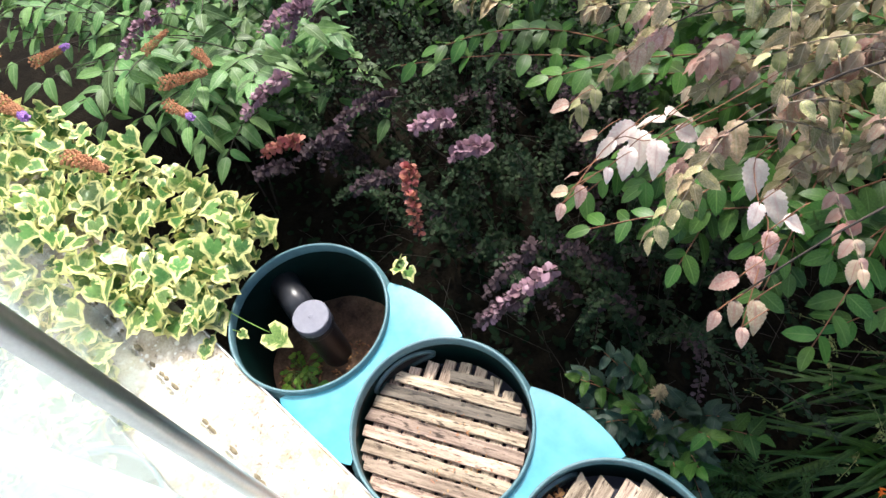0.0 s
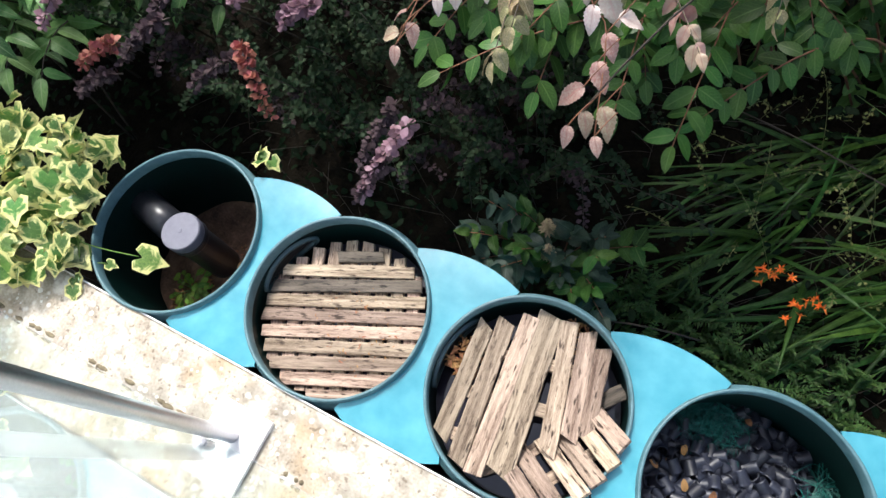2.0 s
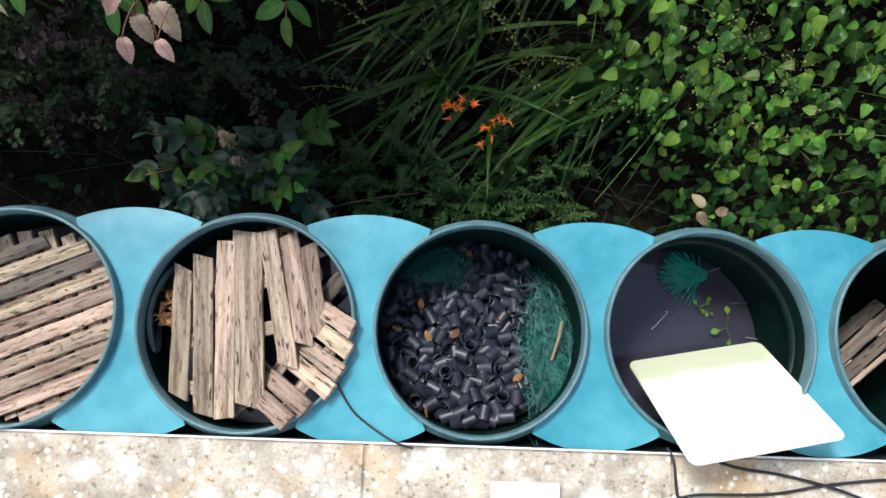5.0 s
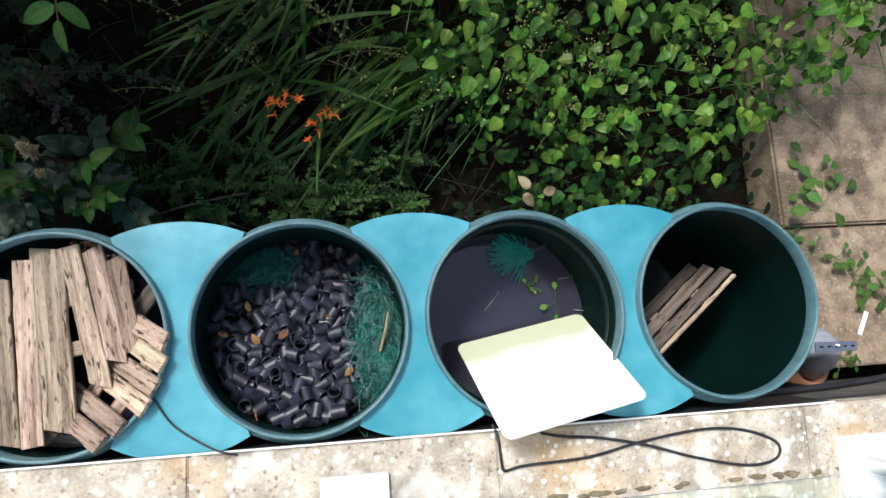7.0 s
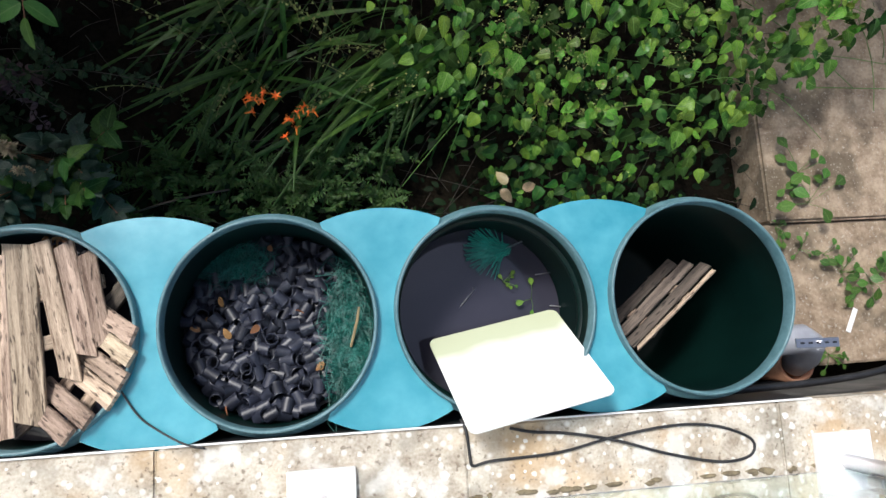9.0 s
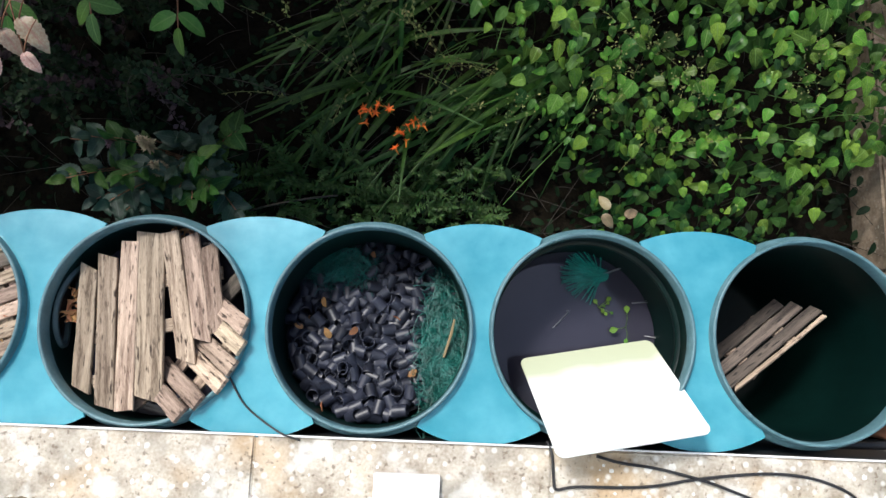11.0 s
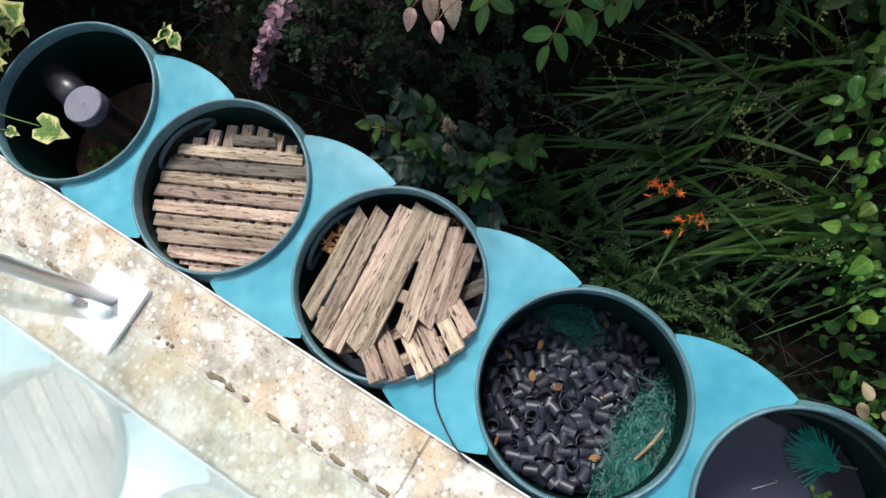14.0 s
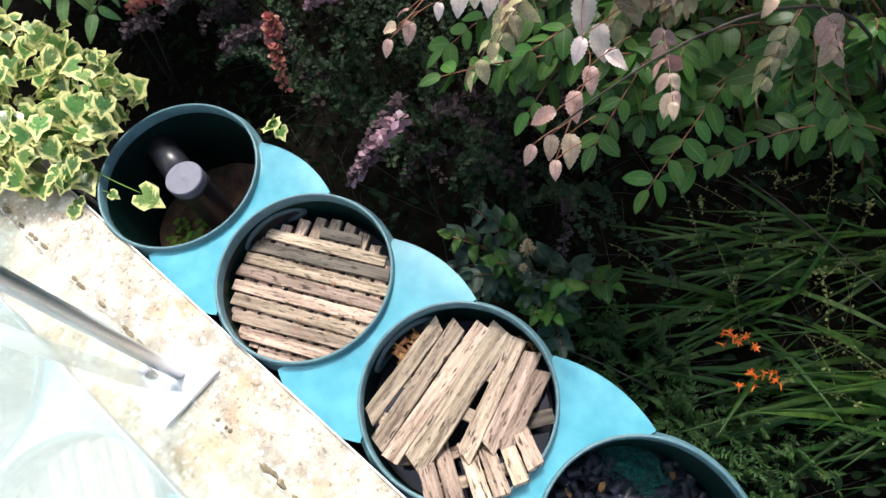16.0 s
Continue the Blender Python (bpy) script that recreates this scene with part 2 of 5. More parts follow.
def wood_material(name, low, high):
    """Weathered softwood: long grain along the piece, dark knots and streaks."""
    m = material(name, low, high, rough=0.85, scale=3, fine=40, bump=0.6, dist=0.002, vary=0.32, hue=0.015)
    n, l = m.node_tree.nodes, m.node_tree.links
    mp = n.new("ShaderNodeMapping")
    mp.inputs["Scale"].default_value = (0.8, 13.0, 8.0)
    co = next(x for x in n if x.bl_idname == "ShaderNodeTexCoord")
    info = next(x for x in n if x.bl_idname == "ShaderNodeObjectInfo")
    ad = n.new("ShaderNodeVectorMath")
    ad.operation = "MULTIPLY_ADD"
    cmb = n.new("ShaderNodeCombineXYZ")
    for k in range(3):
        l.new(info.outputs["Random"], cmb.inputs[k])
    ad.inputs[1].default_value = (7.0, 5.0, 3.0)
    l.new(cmb.outputs[0], ad.inputs[0]), l.new(co.outputs["Object"], ad.inputs[2])
    l.new(ad.outputs[0], mp.inputs["Vector"])
    for x in [x for x in n if x.bl_idname == "ShaderNodeTexNoise"]:
        l.new(mp.outputs[0], x.inputs["Vector"])
        x.inputs["Scale"].default_value *= 2.2
        x.inputs["Distortion"].default_value = 0.6
    fl = n.new("ShaderNodeTexNoise")
    fl.inputs["Scale"].default_value = 150.0
    mp2 = n.new("ShaderNodeMapping")
    mp2.inputs["Scale"].default_value = (0.22, 1.0, 1.0)
    l.new(ad.outputs[0], mp2.inputs["Vector"]), l.new(mp2.outputs[0], fl.inputs["Vector"])
    rp = n.new("ShaderNodeMapRange")
    rp.inputs["From Min"].default_value, rp.inputs["From Max"].default_value = 0.57, 0.70
    l.new(fl.outputs[0], rp.inputs["Value"])
    mx = n.new("ShaderNodeMix")
    mx.data_type = "RGBA"
    out = n[m["mixed"]].outputs[0]
    l.new(rp.outputs[0], mx.inputs["Factor"]), l.new(out, mx.inputs["A"])
    mx.inputs["B"].default_value = (low[0] * 0.4, low[1] * 0.4, low[2] * 0.4, 1)
    l.new(mx.outputs["Result"], n["Principled BSDF"].inputs["Base Color"])
    return m


bn, bl = BOARD.node_tree.nodes, BOARD.node_tree.links
b_co, b_sep, b_nz, b_ad, b_mr, b_mx = (bn.new("ShaderNode" + k) for k in ("TexCoord", "SeparateXYZ", "TexNoise", "Math", "MapRange", "Mix"))
bl.new(b_co.outputs["Object"], b_sep.inputs[0]), bl.new(b_co.outputs["Object"], b_nz.inputs["Vector"])
b_nz.inputs["Scale"].default_value = 9.0
b_ad.operation = "MULTIPLY_ADD"
b_ad.inputs[1].default_value = 0.06
bl.new(b_nz.outputs[0], b_ad.inputs[0]), bl.new(b_sep.outputs[1], b_ad.inputs[2])
b_mr.inputs["From Min"].default_value, b_mr.inputs["From Max"].default_value, b_mr.inputs["To Max"].default_value = 0.085, 0.125, 0.9
bl.new(b_ad.outputs[0], b_mr.inputs["Value"]), bl.new(b_mr.outputs[0], b_mx.inputs["Factor"])
b_mx.data_type = "RGBA"
b_in = bn["Principled BSDF"].inputs["Base Color"]
bl.new(b_in.links[0].from_socket, b_mx.inputs["A"])
b_mx.inputs["B"].default_value = (0.46, 0.50, 0.32, 1)
bl.new(b_mx.outputs["Result"], b_in)
WOOD = wood_material("weathered_timber", (0.10, 0.062, 0.040), (0.57, 0.44, 0.33))
WOODDARK = wood_material("dark_timber", (0.035, 0.028, 0.023), (0.18, 0.145, 0.115))

IVY = leaf_material("variegated_ivy_leaf", (0.05, 0.13, 0.03), (0.14, 0.27, 0.06), (0.26, 0.36, 0.12), margin=(0.76, 0.72, 0.30), vary=0.4, rough=0.3, edge=0.70, hue=0.025)
PINKLEAF = leaf_material("pink_flushed_leaf", (0.44, 0.22, 0.17), (0.60, 0.50, 0.37), (0.46, 0.22, 0.18), vary=0.3, hue=0.03, rough=0.4, see=0.3)
# cream leaf colour whitened further, with sunlight on the tuft painted in
CREAMLEAF = leaf_material("sun_whitened_cream_leaf", (0.70, 0.52, 0.46), (0.82, 0.74, 0.66), (0.68, 0.48, 0.42), vary=0.2, hue=0.02, rough=0.35, see=0.3)
PALELEAF = leaf_material("bronzed_green_leaf", (0.17, 0.18, 0.06), (0.52, 0.40, 0.24), (0.46, 0.39, 0.26), vary=0.45, hue=0.045, rough=0.4)
GREENLEAF = leaf_material("mid_green_leaf", (0.035, 0.095, 0.013), (0.075, 0.175, 0.027), (0.13, 0.23, 0.06), vary=0.35, hue=0.015, rough=0.4)
LIMELEAF = leaf_material("bright_green_leaf", (0.05, 0.13, 0.013), (0.155, 0.30, 0.032), (0.21, 0.34, 0.085), vary=0.5, hue=0.03, rough=0.45, spec=0.3)
# undergrowth green lowered almost to black in place of deep shadow
DARKLEAF = leaf_material("shade_darkened_leaf", (0.004, 0.011, 0.004), (0.010, 0.025, 0.008), (0.014, 0.028, 0.011), vary=0.35, hue=0.02, rough=0.65, spec=0.12)
# darker copy of the leaf green, with shade put into the colour
UNDERLEAF = leaf_material("shade_toned_green_leaf", (0.018, 0.05, 0.008), (0.042, 0.10, 0.017), (0.07, 0.13, 0.035), vary=0.4, hue=0.03, rough=0.55, spec=0.2)
BLUELEAF = leaf_material("blue_green_leaf", (0.014, 0.036, 0.022), (0.034, 0.070, 0.042), (0.055, 0.09, 0.06), vary=0.3, hue=0.02, rough=0.5)
BERBLEAF = leaf_material("purple_barberry_leaf", (0.035, 0.024, 0.026), (0.09, 0.055, 0.065), (0.11, 0.07, 0.08), vary=0.4, hue=0.03, rough=0.7, spec=0.25)
BERBRED = leaf_material("red_barberry_leaf", (0.26, 0.06, 0.045), (0.42, 0.14, 0.11), (0.35, 0.13, 0.1), vary=0.3, hue=0.02, rough=0.5)
BERBPINK = leaf_material("mauve_barberry_leaf", (0.17, 0.085, 0.11), (0.34, 0.20, 0.24), (0.28, 0.15, 0.19), vary=0.3, hue=0.02, rough=0.5)
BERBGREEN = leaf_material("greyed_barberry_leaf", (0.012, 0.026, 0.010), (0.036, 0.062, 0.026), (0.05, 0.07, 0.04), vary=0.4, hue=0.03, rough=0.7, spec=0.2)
BUDLEAF = leaf_material("soft_buddleia_leaf", (0.055, 0.14, 0.03), (0.15, 0.28, 0.085), (0.25, 0.36, 0.16), vary=0.45, hue=0.02, rough=0.5)
STRAP = leaf_material("strap_leaf", (0.020, 0.055, 0.008), (0.060, 0.135, 0.020), (0.07, 0.145, 0.03), vary=0.4, hue=0.02, rough=0.45, spec=0.3)
FERN = leaf_material("fern_green", (0.025, 0.06, 0.012), (0.06, 0.115, 0.028), (0.07, 0.12, 0.035), vary=0.35, hue=0.02, spec=0.2)
DRYGRASS = leaf_material("straw", (0.20, 0.15, 0.08), (0.35, 0.27, 0.15), (0.35, 0.27, 0.15), vary=0.3)

glass = bpy.data.materials.new("clear_glass")
glass.use_nodes = True
gb = glass.node_tree.nodes["Principled BSDF"]
gb.inputs["Base Color"].default_value = (0.86, 0.96, 0.94, 1)
gb.inputs["Roughness"].default_value, gb.inputs["IOR"].default_value, gb.inputs["Transmission Weight"].default_value = 0.015, 1.5, 1.0


# ---- building helpers ----
def mesh_of(name, verts, faces, mats=(), index=None, uvs=None, smooth=False):
    me = bpy.data.meshes.new(name)
    me.from_pydata([tuple(v) for v in verts], [], [tuple(f) for f in faces])
    for m in mats:
        me.materials.append(m)
    if index is not None:
        me.polygons.foreach_set("material_index", np.array(index, dtype=np.int32))
    if uvs is not None:
        lay = me.uv_layers.new(name="UVMap")
        lay.data.foreach_set("uv", np.asarray(uvs, dtype=np.float32)[np.concatenate([np.array(f) for f in faces])].ravel())
    if smooth:
        me.polygons.foreach_set("use_smooth", np.ones(len(me.polygons), dtype=bool))
    me.update()
    return me


def part(name, me, mat, parent, label="", m=None, kind=""):
    """One mesh object under a thing or a part; a bmesh or a ready mesh."""
    if isinstance(me, bmesh.types.BMesh):
        bm, me = me, bpy.data.meshes.new(name)
        bm.to_mesh(me)
        bm.free()
    if mat and not me.materials:
        me.materials.append(mat)
    ob = new(name, me)
    ob.parent = parent
    if m is not None:
        ob.matrix_basis = m
    return tagged(ob, label=label, kind=kind)


def thing(name, place, label, category, group="", kind=""):
    ob = new(name)
    ob.empty_display_size = 0.05
    ob.location = place
    return tagged(ob, label, category, group, kind)


def alone(name, me, mat, label, category, group="", kind="", m=None):
    return tagged(part(name, me, mat, None, m=m), label, category, group, kind)


def box(x0, x1, y0, y1, z0, z1, bevel=0.0, seg=2):
    bm = bmesh.new()
    bmesh.ops.create_cube(bm, size=1)
    for v in bm.verts:
        v.co = Vector(((x0 + x1) / 2 + v.co.x * (x1 - x0), (y0 + y1) / 2 + v.co.y * (y1 - y0), (z0 + z1) / 2 + v.co.z * (z1 - z0)))
    if bevel:
        bmesh.ops.bevel(bm, geom=bm.edges[:], offset=bevel, segments=seg, affect="EDGES")
    return bm


def lathe(profile, n=64, close=False):
    verts, faces = [], []
    for k in range(n):
        c, s = math.cos(2 * math.pi * k / n), math.sin(2 * math.pi * k / n)
        verts += [(r * c, r * s, z) for r, z in profile]
    p = len(profile)
    for k in range(n):
        j = (k + 1) % n
        for i in range(p - 1):
            faces.append((k * p + i, j * p + i, j * p + i + 1, k * p + i + 1))
    return verts, faces


def tube(points, radii, sides=7):
    points = [Vector(p) for p in points]
    if not hasattr(radii, "__len__"):
        radii = [radii] * len(points)
    verts, faces = [], []
    side = None
    for i, p in enumerate(points):
        d = (points[min(i + 1, len(points) - 1)] - points[max(i - 1, 0)]).normalized()
        if side is None:
            side = d.orthogonal().normalized()
        side = (side - d * side.dot(d)).normalized()
        up = d.cross(side)
        for k in range(sides):
            a = 2 * math.pi * k / sides
            verts.append(p + (side * math.cos(a) + up * math.sin(a)) * radii[i])
    for i in range(len(points) - 1):
        for k in range(sides):
            j = (k + 1) % sides
            faces.append((i * sides + k, i * sides + j, (i + 1) * sides + j, (i + 1) * sides + k))
    faces.append(tuple(range(sides))[::-1])
    faces.append(tuple((len(points) - 1) * sides + k for k in range(sides)))
    return verts, faces


def joined(pieces):
    verts, faces = [], []
    for v, f in pieces:
        o = len(verts)
        verts += list(v)
        faces += [tuple(i + o for i in q) for q in f]
    return verts, faces


def smooth_line(points, n=8):
    """A Catmull-Rom line through the points."""
    p = [Vector(q) for q in points]
    p = [p[0] * 2 - p[1]] + p + [p[-1] * 2 - p[-2]]
    out = []
    for i in range(1, len(p) - 2):
        for k in range(n):
            t = k / n
            out.append(0.5 * (2 * p[i] + (p[i + 1] - p[i - 1]) * t + (2 * p[i - 1] - 5 * p[i] + 4 * p[i + 1] - p[i + 2]) * t * t + (3 * p[i] - p[i - 1] - 3 * p[i + 1] + p[i + 2]) * t ** 3))
    return out + [p[-2]]


def leaf_geo(width, rows=6, cols=(-1, 0, 1), fold=0.18, droop=0.22, serr=0.0, wave=0.0):
    """A blade of length 1 along y: half-width by width(t), folded on its midrib and drooping to its tip."""
    verts, faces, uvs = [], [], []
    for i in range(rows + 1):
        t = i / rows
        w = width(t) * (1 + (serr if i % 2 else -serr))
        for c in cols:
            x = c * w
            verts.append((x, t - 0.03 * abs(c), fold * abs(x) - droop * t * t + wave * math.sin(9 * t + 2 * c)))
            uvs.append((t, c))
    k = len(cols)
    for i in range(rows):
        for j in range(k - 1):
            faces.append((i * k + j, i * k + j + 1, (i + 1) * k + j + 1, (i + 1) * k + j))
    return verts, faces, uvs


def oval(t, wide=0.3, at=0.45):
    return max(0.004, wide * math.sin(math.pi * t ** (math.log(0.5) / math.log(at))) ** 0.8) if 0 < t < 1 else 0.006


def pointed(t, wide, p, q):
    """Half-width of a blade that is broad near its stalk and drawn out to a point."""
    m = p / (p + q)
    return max(0.004, wide * (t ** p) * ((1 - t) ** q) / (m ** p * (1 - m) ** q)) if 0 < t < 1 else 0.005


OVAL = leaf_geo(lambda t: pointed(t, 0.27, 0.6, 0.75), 8)
OVAL_SERR = leaf_geo(lambda t: pointed(t, 0.30, 0.55, 0.85), 16, (-1, -0.5, 0, 0.5, 1), fold=0.3, droop=0.4, serr=0.08, wave=0.03)
HEART = leaf_geo(lambda t: pointed(t, 0.40, 0.3, 0.85), 9, (-1, -0.5, 0, 0.5, 1), fold=0.15, droop=0.3, wave=0.02)
LANCE = leaf_geo(lambda t: oval(t, 0.17, 0.4), 7, fold=0.25, droop=0.35)
BROADLANCE = leaf_geo(lambda t: oval(t, 0.22, 0.38), 8, (-1, -0.5, 0, 0.5, 1), fold=0.22, droop=0.4, wave=0.012)
ROUND = leaf_geo(lambda t: oval(t, 0.36, 0.6), 4, fold=0.12, droop=0.1)
TINY = leaf_geo(lambda t: oval(t, 0.30, 0.5), 3, fold=0.15, droop=0.15)


def ivy_geo():
    """A five-lobed ivy leaf as a fan of rings round the point where its stalk joins."""
    verts, faces, uvs = [], [], []
    lobes = [(-2.55, 0.36), (-1.95, 0.50), (-1.4, 0.50), (-0.95, 0.60), (-0.45, 0.56), (0, 0.88), (0.45, 0.56), (0.95, 0.60), (1.4, 0.50), (1.95, 0.50), (2.55, 0.36)]
    verts.append((0, 0.12, 0)), uvs.append((0.5, 0.0))
    n = len(lobes)
    for ring in (0.4, 0.72, 1.0):
        for a, r in lobes:
            x, y = math.sin(a) * r * ring, 0.12 + math.cos(a) * r * ring
            verts.append((x, y, 0.14 * abs(x) - 0.22 * (x * x + y * y) + 0.02 * math.sin(7 * a)))
            uvs.append((y, ring * 0.95 + 0.02))
    for k in range(n - 1):
        faces.append((0, 1 + k + 1, 1 + k))
        for q in (0, n):
            faces.append((q + 1 + k, q + 2 + k, q + n + 2 + k, q + n + 1 + k))
    return verts, faces, uvs


IVYGEO = ivy_geo()


def blade_geo(length_bend=0.5, rows=8, wide=0.018):
    return leaf_geo(lambda t: wide * (1 - t ** 3) * (0.5 + t * 1.2 if t < 0.4 else 1.0) + 0.0008, rows, (-1, 0, 1), fold=0.6, droop=length_bend)


def turn_to(at, along, normal, size):
    y = Vector(along).normalized()
    z = Vector(normal)
    z = (z - y * z.dot(y))
    z = z.normalized() if z.length > 1e-4 else y.orthogonal().normalized()
    x = y.cross(z)
    m = Matrix.Identity(4)
    m.col[0][:3], m.col[1][:3], m.col[2][:3], m.col[3][:3] = x * size, y * size, z * size, Vector(at)
    return m


def jitter(rng, s):
    return Vector((rng.gauss(0, s), rng.gauss(0, s), rng.gauss(0, s)))


def cloud(name, geo, places, mat, parent=None, label="", kind=""):
    """Many alike leaves as one mesh."""
    v, f, uv = np.array(geo[0]), geo[1], np.array(geo[2])
    ms = np.array([np.array(m) for m in places])
    all_v = (np.einsum("nij,vj->nvi", ms[:, :3, :3], v) + ms[:, None, :3, 3]).reshape(-1, 3)
    faces = [tuple(i + k * len(v) for i in q) for k in range(len(ms)) for q in f]
    me = mesh_of(name, all_v, faces, (mat,), uvs=np.tile(uv, (len(ms), 1)), smooth=True)
    return part(name, me, None, parent, label, kind=kind)


def leaves(name, geo, places, mat, parent, limit=300):
    """The first leaves as objects on one shared mesh, the rest joined."""
    me = mesh_of(name, geo[0], geo[1], (mat,), uvs=geo[2], smooth=True)
    for m in places[:limit]:
        part(name, me, None, parent, m=m)
    if len(places) > limit:
        cloud("more_leaves", geo, places[limit:], mat, parent, kind="stuff")


# ---- plan: pitch of the chambers, inner and lip radius, heights ----
PITCH, R_IN, R_LIP = 0.4735, 0.2125, 0.2315
GZ = -0.60
CX = [i * PITCH for i in range(6)]


def wall_y(x):
    return -0.012 * x


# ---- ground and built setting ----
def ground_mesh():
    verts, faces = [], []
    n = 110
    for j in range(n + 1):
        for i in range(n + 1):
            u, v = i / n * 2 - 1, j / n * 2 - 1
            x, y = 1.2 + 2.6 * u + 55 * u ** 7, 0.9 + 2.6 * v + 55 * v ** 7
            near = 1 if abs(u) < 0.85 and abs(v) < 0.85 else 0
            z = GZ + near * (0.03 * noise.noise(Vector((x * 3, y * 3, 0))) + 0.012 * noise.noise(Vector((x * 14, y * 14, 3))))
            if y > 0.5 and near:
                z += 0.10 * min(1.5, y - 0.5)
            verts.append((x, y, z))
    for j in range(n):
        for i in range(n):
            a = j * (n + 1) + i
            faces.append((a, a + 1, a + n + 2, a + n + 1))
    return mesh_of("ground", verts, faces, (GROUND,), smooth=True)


alone("ground", ground_mesh(), None, "garden soil with leaf mould, deep shade put into its colour", "ground", kind="structure")

TILT_W = Matrix.Rotation(math.atan(-0.012), 4, "Z")
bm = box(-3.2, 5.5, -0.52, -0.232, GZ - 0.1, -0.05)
alone("wall_south", bm, WALLSIDE, "dark concrete retaining wall beside the filter", "wall", kind="structure", m=TILT_W)
coping = thing("coping", (0, 0, 0), "weathered buff concrete coping with lichen spots and mossy joint", "coping", kind="structure")
coping.matrix_world = TILT_W
joints = [-3.2, -2.05, -1.12, 1.20, 1.81, 2.515, 3.5, 4.5, 5.5]
for x0, x1 in zip(joints, joints[1:]):
    b = box(x0 + 0.0005, x1 - 0.0005, -0.52, -0.216, -0.05, 0.008, 0.004)
    part("slab", b, COPING, coping)
alone("pavement", box(-6, 8, -5.5, -0.49, GZ, -0.012), PAVING, "pale sunlit paving behind the glass balustrade", "paving", kind="structure")
trim = thing("trim", (0, 0, 0), "black liner strip with a thin white edge along the coping", "edging", kind="structure")
trim.matrix_world = TILT_W
part("liner", box(-0.3, 2.6, -0.2155, -0.2125, -0.2, 0.004), BLACK, trim)
WHITE = material("white_strip", (0.7, 0.7, 0.7), (0.8, 0.8, 0.8), rough=0.5)
part("edge", box(-0.3, 2.6, -0.2158, -0.2118, 0.0045, 0.0095, 0.001, 1), WHITE, trim, "thin white plastic edge")


# ---- the multi-bay filter ----
filt = thing("pond_filter", (CX[2], 0, GZ), "long turquoise fibreglass pond filter with six round chambers", "pond filter")


def under(ob, x, y, z):
    return Matrix.Translation(Vector((x, y, z)) - ob.location)


def chamber_mesh(depth):
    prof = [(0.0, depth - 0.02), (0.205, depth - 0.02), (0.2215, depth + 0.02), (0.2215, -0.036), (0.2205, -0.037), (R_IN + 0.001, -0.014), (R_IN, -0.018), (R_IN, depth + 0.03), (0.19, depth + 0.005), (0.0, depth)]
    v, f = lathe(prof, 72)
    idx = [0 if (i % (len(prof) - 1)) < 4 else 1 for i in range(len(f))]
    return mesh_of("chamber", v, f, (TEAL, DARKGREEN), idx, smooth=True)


def rim_mesh():
    prof = [(0.2225, -0.034), (0.2310, -0.032), (R_LIP, -0.026), (R_LIP - 0.001, -0.014), (R_LIP - 0.005, -0.0085), (0.2205, -0.006), (0.2195, 0.012), (0.2188, 0.0165), (0.2168, 0.0185), (R_IN + 0.001, 0.0185), (R_IN - 0.001, 0.0165), (R_IN - 0.001, -0.016)]
    v, f = lathe(prof, 96)
    return mesh_of("rim", v, f, (RIMGREY,), smooth=True)


def ledge_mesh():
    prof = [(R_IN - 0.001, -0.052), (R_IN - 0.009, -0.056), (R_IN - 0.010, -0.066), (R_IN - 0.001, -0.072)]
    v, f = lathe(prof, 72)
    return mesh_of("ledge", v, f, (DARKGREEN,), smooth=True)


def flange_mesh():
    """The plate between two chambers: bowed long edges, sides that follow the rims."""
    hx, hy = PITCH / 2 - 0.1075, 0.2040
    def bow(sag, sign, n=16):
        r = (hx * hx + sag * sag) / (2 * sag)
        return [(x, sign * (hy + math.sqrt(max(0, r * r - x * x)) - (r - sag))) for x in (hx * (2 * k / n - 1) for k in range(n + 1))]
    top, low = bow(0.027, 1), bow(0.034, -1)
    rr = 0.2190
    def x_at(y):
        return PITCH / 2 - math.sqrt(max(0.0001, rr * rr - y * y)) if abs(y) < hy else hx
    verts, rows = [], []
    n = 24
    for j in range(n + 1):
        y = -hy + 2 * hy * j / n
        w = x_at(y)
        rows.append([(w * (2 * k / 16 - 1), y) for k in range(17)])
    rows = [low] + rows + [top]
    for z in (-0.001, -0.0075):
        for row in rows:
            for x, y in row:
                verts.append((x, y, z - 0.001 * math.cos(20 * y) * (1 if z > -0.004 else 0)))
    nr, nc = len(rows), 17
    faces = []
    for j in range(nr - 1):
        for i in range(nc - 1):
            a = j * nc + i
            faces.append((a, a + 1, a + nc + 1, a + nc))
            o = nr * nc
            faces.append((o + a + nc, o + a + nc + 1, o + a + 1, o + a))
    ring = [i for i in range(nc)] + [j * nc + nc - 1 for j in range(1, nr)] + [(nr - 1) * nc + i for i in range(nc - 2, -1, -1)] + [j * nc for j in range(nr - 2, 0, -1)]
    o = nr * nc
    for a, b in zip(ring, ring[1:] + ring[:1]):
        faces.append((a, o + a, o + b, b))
    me = mesh_of("flange", verts, faces, (TEAL,))
    return me


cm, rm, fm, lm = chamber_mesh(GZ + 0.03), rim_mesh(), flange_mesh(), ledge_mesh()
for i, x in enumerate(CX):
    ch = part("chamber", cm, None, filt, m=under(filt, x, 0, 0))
    part("rim", rm, None, ch, "grey-blue cut fibreglass rim")
    if i == 4:
        part("ledge", lm, None, ch)
for x0, x1 in zip(CX, CX[1:]):
    part("flange", fm, None, filt, "glossy turquoise plate", m=under(filt, (x0 + x1) / 2, 0, 0))


